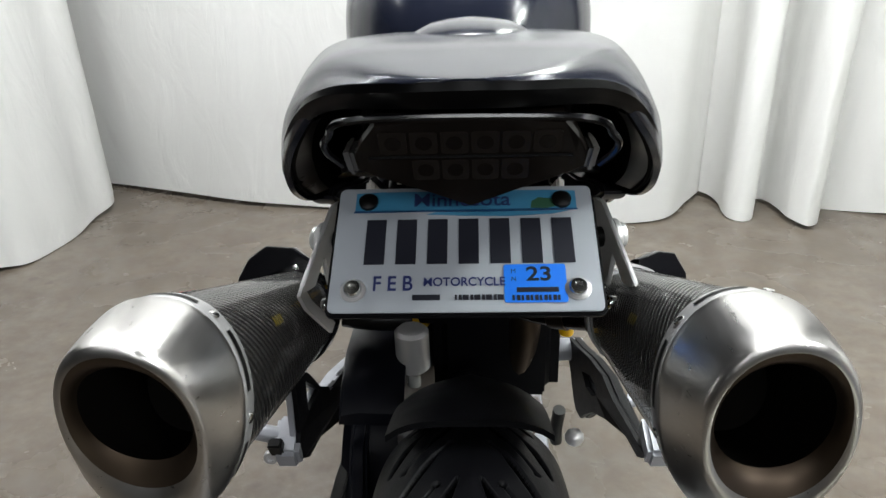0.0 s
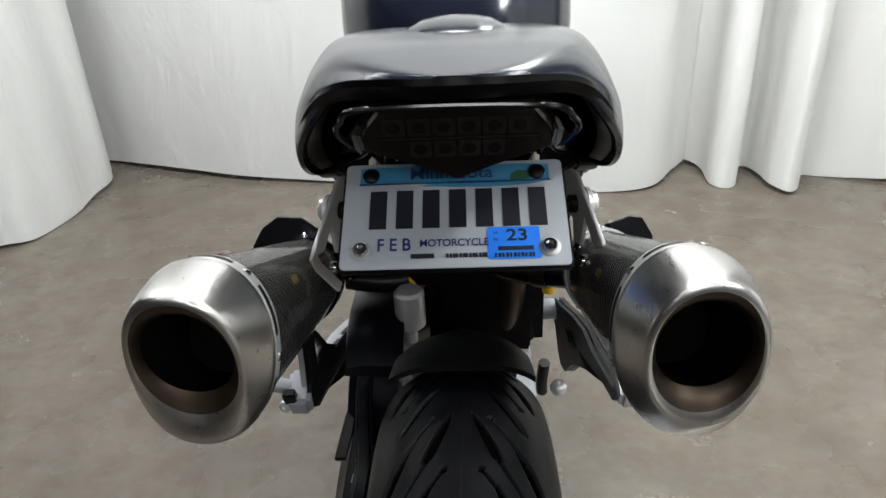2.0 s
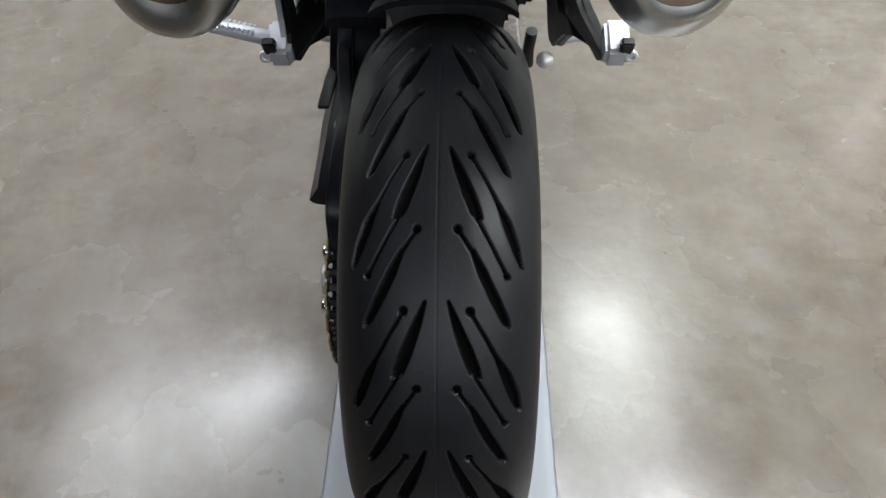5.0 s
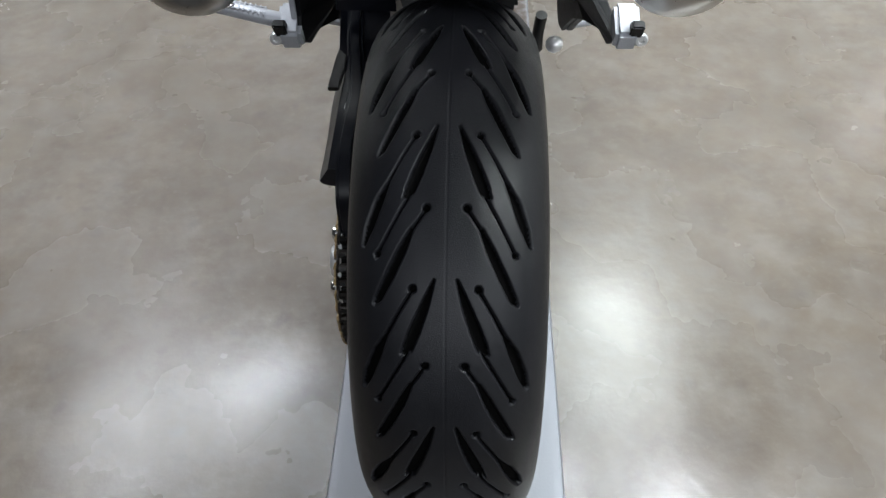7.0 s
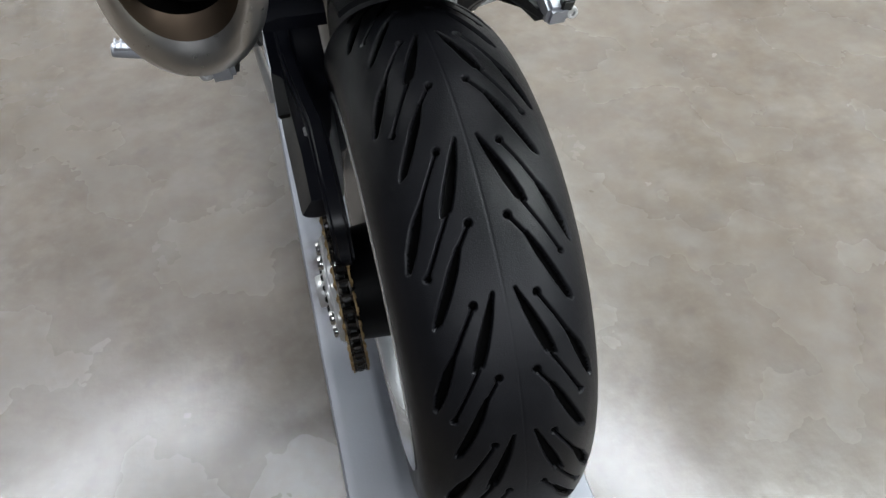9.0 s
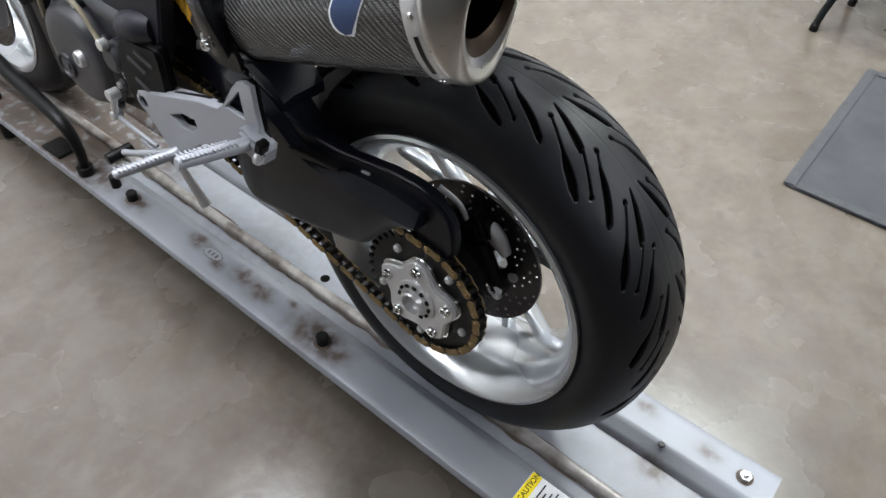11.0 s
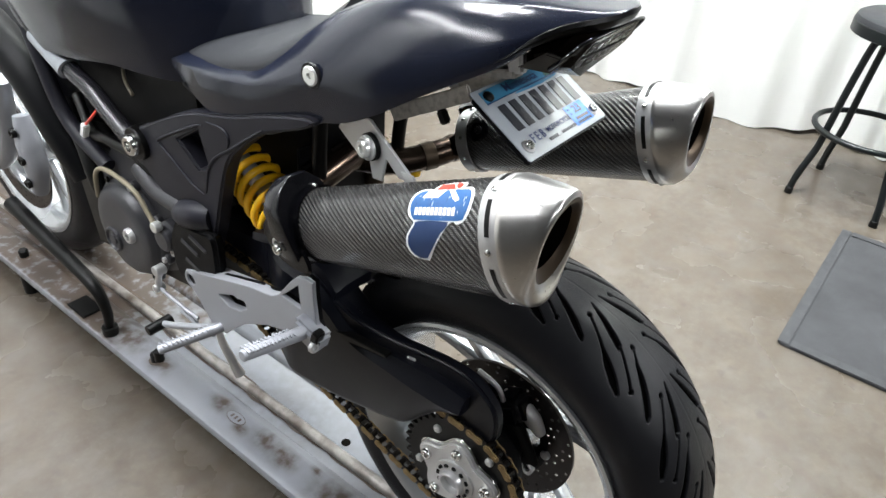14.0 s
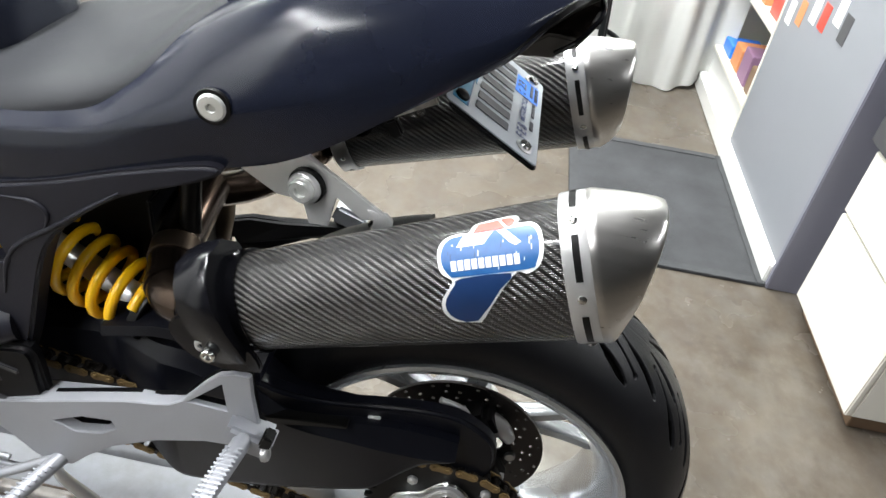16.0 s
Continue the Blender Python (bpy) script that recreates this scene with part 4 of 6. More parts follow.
decal("white_field", "white_stk", [(-0.0215, 0.0305), (0.0045, 0.0315), (-0.004, 0.020), (-0.0275, 0.020)], 0.0013)
decal("white_field", "white_stk", [(0.0075, 0.0315), (0.0145, 0.0318), (0.0275, 0.018), (0.023, 0.0155), (0.018, 0.0185)], 0.0013)
for k in range(10):
    decal("white_bar", "white_stk", [(-0.0335 + 0.006 * k, 0.0085), (-0.0289 + 0.006 * k, 0.0085), (-0.0289 + 0.006 * k, 0.0), (-0.0335 + 0.006 * k, 0.0)], 0.0013)
rng = random.Random(5)
for k in range(26):
    x, y, h = rng.uniform(-0.036, 0.038), rng.uniform(-0.003, 0.022), rng.uniform(0.002, 0.006)
    if abs(x) < 0.033 or y > 0.004:
        decal("worn_streak", "white_stk" if k % 2 else "blue_stk", [(x, y), (x + 0.0007, y), (x + 0.0009, y + h), (x + 0.0003, y + h)], 0.00115)
for mf, fn, sz, ang in ((right_muffler, at_r, size_r, 150), (left_muffler, at_l, size_l, 32)):
    for k in range(4):
        wrapped([(-0.012 + 0.006 * k, 0.003), (-0.008 + 0.006 * k, 0.004), (-0.009 + 0.006 * k, -0.004), (-0.012 + 0.006 * k, -0.003)], "olive", "sticker", 0.0006, mf, -0.125, radians(ang), fn, sz, "small worn yellow mark on the sleeve")

# exhaust pipes from the mufflers inwards
for s, m in ((-1, left_muffler), (1, right_muffler)):
    way = [(-0.174, 0.275, 0.727), (-0.158, 0.305, 0.722), (-0.11, 0.325, 0.727), (-0.04, 0.332, 0.738), (0.0, 0.335, 0.742)]
    if s > 0:
        way = [(0.161, 0.228, 0.747), (0.148, 0.243, 0.736), (0.10, 0.266, 0.727), (0.05, 0.300, 0.722), (0.0, 0.335, 0.735)]
    part("exhaust_pipe", tube(way, 0.0245 if s < 0 else 0.0205, 20), "pipe", m, "brownish heat-tinted exhaust pipe")
    c = spline(way, 6)
    part("pipe_clamp", tube([c[11], c[13]], 0.0265 if s < 0 else 0.0222, 20), "heat", m)
    part("pipe_collar", tube([c[7], c[8]], 0.0262 if s < 0 else 0.0220, 20), "pipe", m)
    part("pipe_strap", tube([(s * 0.085, 0.318, 0.70), (s * 0.086, 0.316, 0.76), (s * 0.09, 0.305, 0.85)], 0.011, 10), "bolt", m)


# added dark tube that covers the spring's lower coils from behind
part("spring_screen_tube", tube([(-0.150, 0.318, 0.692), (-0.125, 0.316, 0.689), (-0.095, 0.316, 0.687), (-0.070, 0.320, 0.688)], 0.0150, 12), "bolt", bike, "black tube added under the exhaust pipe to hide the spring")
part("header_pipe", tube([(0.066, 0.335, 0.735), (0.068, 0.352, 0.70), (0.068, 0.36, 0.64), (0.06, 0.38, 0.56)], 0.020, 18), "heat", bike, "brownish vertical header pipe")
part("pipe_spring", tube([(0.112, 0.298, 0.690), (0.112, 0.30, 0.676)], 0.0085, 12), "yellow", bike, "small yellow rubber stop")


# hangers
for s in (-1, 1):
    hg = [(0.252, 0.850), (0.245, 0.860), (0.20, 0.884), (0.184, 0.886), (0.107, 0.846), (0.108, 0.838), (0.128, 0.833), (0.152, 0.848), (0.160, 0.814), (0.179, 0.810), (0.186, 0.834), (0.212, 0.832)]
    hb = prism(hg, -0.002, 0.002, None, 0.001)
    for q in hb.verts:
        q.co.x = s * (0.121 + 0.2 * (0.19 - q.co.y)) + q.co.x
    h = part("muffler_hanger", hb, "hanger", bike, "pale alloy muffler hanger bracket")
    tilt = Matrix.Translation((s * 0.123, 0.179, 0.854)) @ Matrix.Rotation(0.2 * s if s > 0 else math.pi + 0.2 * s, 4, "Z")
    part("rubber_bush", lathe([(0.0, 0.0155), (0.001, 0.0175), (0.007, 0.0175), (0.008, 0.0155), (0.008, 0.0145)], tilt, 28), "bolt", h)
    part("washer", lathe([(0.006, 0.0140), (0.007, 0.0155), (0.012, 0.0155), (0.0135, 0.0140)], tilt, 28), "hanger", h)
    part("bolt", lathe([(0.013, 0.0120), (0.018, 0.0115), (0.0195, 0.010), (0.0195, 0.0055), (0.016, 0.005)], tilt, 24), "bright", h)
    part("nut", lathe([(-0.014, 0.004), (-0.013, 0.006), (-0.008, 0.006), (-0.008, 0.0095), (-0.002, 0.0095)], tilt, 12), "bolt", h)
    # tab folded round the inner side of the muffler
    tab = []
    for x, y, z in ((0.137, 0.112, 0.846), (0.139, 0.105, 0.840), (0.135, 0.107, 0.826), (0.127, 0.116, 0.808), (0.121, 0.126, 0.792)):
        tab.append([Vector((s * x + dx, y + dy, z)) for dx, dy in ((-0.0015, -0.007), (0.0015, -0.007), (0.0015, 0.010), (-0.0015, 0.010))])
    part("hanger_tab", loft(tab), "hanger", h)
    part("tab_bolt", hexbolt((s * 0.124, 0.118, 0.820), (-s, -0.2, 0.2), 0.006, 0.006), "chrome", h)


# tail, seat and tank
def hull(stations, n=17, power=2.5, under=0.0, level=0.0):
    """A body lofted from rows of (y, half width, top, widest height, lower half width, lower edge)."""
    ys = np.array(stations)
    cols = []
    for c in range(ys.shape[1]):
        col = ys[:, c]
        pts = spline([(i, v, 0) for i, v in enumerate(col)], 5)
        cols.append([p.y for p in pts])
    rings = []
    for y, w, zt, zs, wb, zb in zip(*cols):
        ring = []
        for k in range(n):
            a = math.pi * k / (n - 1)
            c, q = math.cos(a), math.sin(a)
            f = (1 + level) * abs(q) ** (2 / power)
            f = f / (1 + level * 4 * f ** 8) ** 0.125 * (1 + level * 4 * (1 + level) ** 8) ** 0.125 / (1 + level)
            ring.append(Vector((w * math.copysign(abs(c) ** (2 / power), c), y, zs + (zt - zs) * f)))
        low = [Vector((-w, y, zs + (zb - zs) * 0.4)), Vector((-wb * 1.005, y, zb + (zs - zb) * 0.12)), Vector((-wb, y, zb)), Vector((-wb + 0.006, y, zb + 0.002))]
        lift = min(under, 0.5 * (zt - zb))
        mid = [Vector((-wb * 0.6, y, zb + lift)), Vector((0, y, zb + lift)), Vector((wb * 0.6, y, zb + lift))]
        ring += low + mid + [Vector((-p.x, p.y, p.z)) for p in low[::-1]]
        rings.append(ring)
    return loft(rings)


def tail_shell(stations, skin, thick):
    """The tail lofted from rows of (y, half width, top, widest height, lower half width, lower edge): a flat top, shoulders and sloping sides, open below; skin is the inset of its outer face."""
    shape = [(0, 1.0), (0.30, 0.992), (0.55, 0.965), (0.69, 0.90), (0.775, 0.79), (0.86, 0.60), (0.93, 0.37), (0.98, 0.16), (1.0, 0.0)]
    side = [(p.x, p.y) for p in spline([(a, b, 0) for a, b in shape], 3)]
    cols = [[p.y for p in spline([(i, r[c], 0) for i, r in enumerate(stations)], 5)] for c in range(6)]
    rings = []
    for y, w, zt, zs, wb, zb in zip(*cols):
        half = [Vector((w * a, y, zs + (zt - zs) * b)) for a, b in side]
        half += [Vector((w * 0.3 + wb * 0.7, y, zs + (zb - zs) * 0.45)), Vector((wb, y, zb + (zs - zb) * 0.12)), Vector((wb - 0.0008, y, zb))]

        def inset(p, d):
            k = max(0.05, 1 - d / max(w, 0.02))
            return Vector((p.x * k, p.y, p.z - min(d, 0.4 * (zt - zb)) * max(0.0, (p.z - zs) / max(zt - zs, 0.001))))
        out = [inset(p, skin) for p in half]
        ins = [inset(p, skin + thick) for p in half]
        out += ins[::-1]
        rings.append(out + [Vector((-p.x, p.y, p.z)) for p in out[-2:0:-1]])
    return loft(rings)


TAIL = [(-0.0565, 0.012, 1.0480, 1.0465, 0.012, 1.0450), (-0.051, 0.033, 1.0485, 1.0450, 0.033, 1.0430), (-0.036, 0.059, 1.0495, 1.0410, 0.059, 1.0370), (-0.010, 0.089, 1.051, 1.0290, 0.089, 1.0230), (0.02, 0.112, 1.0520, 1.010, 0.113, 0.994),
        (0.06, 0.128, 1.0505, 0.988, 0.1295, 0.969), (0.10, 0.140, 1.0480, 0.969, 0.1425, 0.945), (0.15, 0.151, 1.0410, 0.950, 0.1525, 0.912), (0.20, 0.157, 1.0270, 0.935, 0.1545, 0.885),
        (0.26, 0.160, 0.996, 0.916, 0.152, 0.864), (0.30, 0.160, 0.967, 0.903, 0.153, 0.842), (0.335, 0.160, 0.940, 0.892, 0.154, 0.824), (0.37, 0.160, 0.915, 0.882, 0.155, 0.814), (0.41, 0.160, 0.905, 0.876, 0.156, 0.807), (0.45, 0.159, 0.899, 0.870, 0.156, 0.808), (0.51, 0.152, 0.888, 0.866, 0.150, 0.826), (0.57, 0.138, 0.872, 0.860, 0.138, 0.848)]
tail = part("tail_fairing", tail_shell(TAIL, 0.0, 0.005), "body", bike, "satin black tail fairing")
RIM = [(0.1495, 0.195, 0.896, 0.890), (0.1485, 0.165, 0.913, 0.907), (0.1460, 0.14, 0.929, 0.923), (0.1380, 0.10, 0.957, 0.950), (0.1260, 0.06, 0.981, 0.973), (0.1120, 0.022, 1.003, 0.995), (0.1020, 0.006, 1.018, 1.007), (0.0905, -0.010, 1.030, 1.017), (0.0770, -0.023, 1.0375, 1.024), (0.0605, -0.036, 1.0420, 1.028), (0.03, -0.052, 1.0455, 1.031), (0, -0.057, 1.0470, 1.032)]
RIM = [(-x, y, a, b) for x, y, a, b in RIM] + RIM[-2::-1]
rings = []
for q, r in zip(spline([(x, y, a) for x, y, a, b in RIM], 5), spline([(x * 0.985, y + 0.004, b) for x, y, a, b in RIM], 5)):
    c = Vector((q.x * 0.88, q.y + 0.03 if abs(q.x) < 0.1 else q.y + 0.012, 0))
    rings.append([q, q.lerp(r, 0.3) + Vector((q.x * 0.024, -0.003, 0)), q.lerp(r, 0.75) + Vector((q.x * 0.018, -0.002, 0)), r, Vector((c.x, c.y, r.z + 0.004)), Vector((c.x, c.y, q.z - 0.002))])
part("tail_rim", loft(rings), "rim", tail, "black rim under the tail lip")
# added lining: the shade under the tail as a black sheet
part("tail_shade_lining", tail_shell([r[:5] + (r[5] + 0.004,) for r in TAIL[1:]], 0.0065, 0.003), "soot_and_shade", tail, "added matt black lining that darkens the hollow under the tail")
tail.location.x = 0.004
part("cowl_hump", lathe([(-0.041, 0.001), (-0.038, 0.016), (-0.028, 0.034), (-0.014, 0.043), (0, 0.046), (0.014, 0.043), (0.028, 0.034), (0.038, 0.016), (0.041, 0.001)], pose(0.002, 0.102, 1.0440), 40, squash=(0.9, 0.26)), "body", tail, "smooth black hump on the seat cowl")
for s in (-1, 1):
    part("tail_bolt_seat", lathe([(0, 0.0155), (0.002, 0.0160), (0.004, 0.0155), (0.004, 0.012)], Matrix.Translation((s * 0.156, 0.250, 0.930)) @ Matrix.Rotation(0 if s > 0 else math.pi, 4, "Z"), 24), "bolt", tail)
    part("tail_bolt", lathe([(0, 0.0122), (0.004, 0.0122), (0.0055, 0.0105), (0.0055, 0.0042), (0.003, 0.0038)], Matrix.Translation((s * 0.157, 0.250, 0.930)) @ Matrix.Rotation(0 if s > 0 else math.pi, 4, "Z"), 28), "bright", tail, "bright socket-head bolt")
SEAT = [(0.26, 0.10, 1.012, 0.96, 0.125, 0.89), (0.30, 0.125, 0.976, 0.930, 0.138, 0.872), (0.36, 0.138, 0.934, 0.898, 0.140, 0.850), (0.44, 0.143, 0.912, 0.874, 0.138, 0.828), (0.52, 0.136, 0.897, 0.855, 0.130, 0.812), (0.58, 0.12, 0.875, 0.845, 0.115, 0.81)]
part("seat", hull(SEAT, 25, 2.8), "seat", bike, "black vinyl rider seat")
TANK = [(0.488, 0.05, 0.955, 0.905, 0.07, 0.85), (0.515, 0.095, 1.01, 0.91, 0.105, 0.835), (0.56, 0.132, 1.06, 0.92, 0.13, 0.825), (0.62, 0.164, 1.095, 0.94, 0.152, 0.825), (0.70, 0.185, 1.12, 0.95, 0.163, 0.822), (0.82, 0.194, 1.125, 0.95, 0.165, 0.80), (0.95, 0.184, 1.11, 0.94, 0.162, 0.79), (1.06, 0.145, 1.07, 0.93, 0.13, 0.80)]
part("fuel_tank", hull(TANK, 25, 2.5), "body", bike, "satin black fuel tank")

# tail light
def lens_body():
    """A wedge under the tail lip: rows across of (x, top rear, foot, back) as (y, z) pairs."""
    rows = [(-0.0630, (-0.036, 1.003), (-0.030, 0.9935), (0.012, 0.985)), (-0.0580, (-0.041, 1.012), (-0.028, 0.990), (0.024, 0.979)), (-0.0500, (-0.046, 1.022), (-0.026, 0.986), (0.032, 0.972)), (-0.0250, (-0.048, 1.024), (-0.019, 0.975), (0.036, 0.964)), (0.0, (-0.048, 1.0245), (-0.012, 0.963), (0.038, 0.958))]
    rows += [(-x, a, b, c) for x, a, b, c in rows[-2::-1]]
    rings = []
    for x, a, b, c in rows:
        rings.append([Vector((x + 0.005, y, z)) for y, z in (a, ((a[0] + b[0]) / 2, (a[1] + b[1]) / 2), b, ((b[0] + c[0]) / 2, (b[1] + c[1]) / 2 - 0.001), c, (c[0] + 0.002, c[1] + 0.030 - 0.3 * abs(x)), (a[0] + 0.022, a[1] + 0.008 - 0.05 * abs(x)), (a[0] + 0.003, a[1] + 0.003))])
    return loft(rings)


lens = part("tail_light", lens_body(), "lens", bike, "smoked dark tail light lens", smooth=False)
face = Matrix(((0, 1, 0, 0.005), (-0.859, 0, -0.511, -0.030), (-0.511, 0, 0.859, 0.9938), (0, 0, 0, 1)))
for i in range(6):
    for j, up in enumerate((0.0195, -0.0025)):
        if j and i in (0, 5):
            continue
        led = part("led", prism(rounded_rect(0.0150, 0.0170, 0.002, 2), -0.0002, 0.0003, face @ Matrix.Translation((0, -0.0415 + 0.0166 * i, up)), 0), "lamp", lens, smooth=False)
        part("led_core", prism([(0.0046 * math.cos(w), 0.0052 * math.sin(w)) for w in np.linspace(0, 2 * math.pi, 12, endpoint=False)], 0.0003, 0.0006, face @ Matrix.Translation((0, -0.0415 + 0.0166 * i, up)), 0), "lens", led, smooth=False)
part("lens_seam", box(0.112, 0.0016, 0.0016, pose(0.005, -0.0348, 1.0013, 60), 0.0004), "rim", lens)
part("light_frame", tube([(-0.070, -0.012, 0.990), (-0.076, -0.026, 1.003), (-0.072, -0.036, 1.014), (-0.052, -0.045, 1.0255), (0.060, -0.045, 1.0245), (0.082, -0.036, 1.012), (0.086, -0.026, 1.001), (0.080, -0.012, 0.988)], 0.0022, 8), "gloss", lens)
for s in (-1, 1):
    part("side_lens", prism([(0.028, 0.980), (-0.012, 0.984), (-0.029, 1.003), (-0.004, 1.004)], s * 0.069 + 0.005 - 0.003, s * 0.069 + 0.005 + 0.003, None, 0.002), "smoke", lens, "grey smoked side lens")
    part("undertray_rail", box(0.006, 0.132, 0.020, pose(s * 0.070, 0.139, 0.905, -28.6), 0.002), "scuffed", bike, "scuffed pale metal undertray rail")
    part("rail_tab", box(0.010, 0.012, 0.018, pose(s * 0.072, 0.115, 0.897, -29.6), 0.002), "bolt", bike)
    part("undertray_strip", box(0.022, 0.080, 0.011, pose(s * 0.036, 0.080, 0.9515, -17), 0.002), "scuffed", bike)
    part("light_bracket", box(0.016, 0.020, 0.024, pose(s * 0.040, 0.043, 0.975, -14), 0.003), "hanger", bike, "bright bracket block behind the tail light")
part("undertray", box(0.15, 0.26, 0.012, pose(0, 0.22, 0.915, -20), 0.004), "plastic", bike, "black undertray below the tail")

# number plate
pm = Matrix(((1, 0, 0, 0), (0, 0.863, -0.504, 0.027), (0, 0.504, 0.863, 0.9175), (0, 0, 0, 1)))
swap = Matrix(((0, 1, 0, 0), (0, 0, 1, 0), (1, 0, 0, 0), (0, 0, 0, 1)))


def flat(poly, mat, name, parent, z=0.0012, t=0.0004, label=""):
    return part(name, prism(poly, z, z + t, pm @ swap, 0), mat, parent, label, smooth=False)


def rect(x0, y0, x1, y1):
    return [(x0, y0), (x1, y0), (x1, y1), (x0, y1)]


plate = part("licence_plate", prism(rounded_rect(0.178, 0.102, 0.0045), -0.0006, 0.0006, pm @ swap, 0.0004), "plate", bike, "white motorcycle licence plate with a blue band")
part("plate_holder", prism(rounded_rect(0.182, 0.098, 0.006), -0.005, -0.001, pm @ swap @ Matrix.Translation((0, 0, -0.004)), 0.001), "plastic", plate)
flat([(-0.077, 0.0305), (-0.05, 0.0296), (0.0, 0.0300), (0.04, 0.0293), (0.078, 0.0302), (0.078, 0.046), (0.060, 0.0472), (-0.060, 0.0472), (-0.077, 0.0462)], "sky", "blue_band", plate, 0.0007)
flat([(-0.078, 0.0288), (-0.030, 0.0292), (0.020, 0.0286), (0.079, 0.0294), (0.078, 0.0308), (-0.077, 0.0306)], "deep_sky", "band_edge", plate, 0.0009, 0.0002)
flat([(-0.026, 0.0268), (0.004, 0.0252), (0.030, 0.0245), (0.062, 0.0262), (0.072, 0.0288), (0.02, 0.0284), (-0.02, 0.0286)], "sky", "blue_band", plate, 0.0008)
flat([(0.046, 0.0312), (0.056, 0.0305), (0.066, 0.033), (0.062, 0.039), (0.052, 0.0405), (0.047, 0.037)], "green", "green_print", plate, 0.0011, 0.0002)


def words(body, size, x, y, mat, name, sx=1.0, bold=0.0):
    part(name, text_mesh(body, size, pm @ Matrix.Translation((x, y, 0.0017)) @ Matrix.Diagonal((sx, 1, 1, 1)), 0.0001, bold), mat, plate, smooth=False)


words("Minnesota", 0.0165, -0.002, 0.0385, "navy", "state_name", 1.0, 0.00012)
words("F E B", 0.0160, -0.0473, -0.0304, "navy", "month", 0.80, 0.0002)
words("MOTORCYCLE", 0.0092, -0.0004, -0.0293, "navy", "vehicle_kind", 0.88, 0.00012)
for i in range(7):
    x = -0.0608 + i * 0.0212
    flat(rect(x - 0.0068, -0.0147, x + 0.0068, 0.0222), "ink", "dark_bar", plate)
flat(rect(-0.034, -0.0425, -0.016, -0.0385), "ink", "dark_bar", plate)
for i in range(13):
    flat(rect(-0.0065 + 0.0025 * i, -0.0425, -0.0050 + 0.0025 * i + 0.0006 * (i % 3), -0.0388), "ink", "dark_bar", plate)
flat(rounded_rect(0.0405, 0.0290, 0.0015, 3), "tab", "renewal_tab", plate, 0.0013, 0.0003, "blue renewal sticker").matrix_basis = pm @ Matrix.Translation((0.0458, -0.0304, 0)) @ pm.inverted()
words("23", 0.0150, 0.0485, -0.0240, "ink", "year", 1.15, 0.0003)
words("M", 0.0045, 0.0318, -0.0215, "ink", "letter")
words("N", 0.0045, 0.0318, -0.0275, "ink", "letter")
flat(rect(0.0335, -0.0375, 0.0605, -0.0340), "ink", "dark_bar", plate, 0.0018)
for i in range(11):
    flat(rect(0.0305 + 0.0029 * i, -0.0435, 0.0321 + 0.0029 * i + 0.0006 * (i % 2), -0.0398), "ink", "dark_bar", plate, 0.0018)
nz = Vector((0, -0.504, 0.863))
for x in (-0.073, 0.073):
    p = pm @ Vector((x, -0.0348, 0.0006))
    part("washer", lathe([(0, 0.0085), (0.0012, 0.0085), (0.0016, 0.007)], Matrix.Translation(p) @ nz.to_track_quat("X", "Y").to_matrix().to_4x4(), 20), "zinc", plate)
    part("plate_screw", hexbolt(p + nz * 0.0014, nz, 0.006, 0.004), "chrome", plate, "bright dome screw")
    part("plate_screw", hexbolt(pm @ Vector((x * 0.93, 0.0375, 0.0008)), nz, 0.0068, 0.005, False), "bolt", plate, "black plastic screw cap")


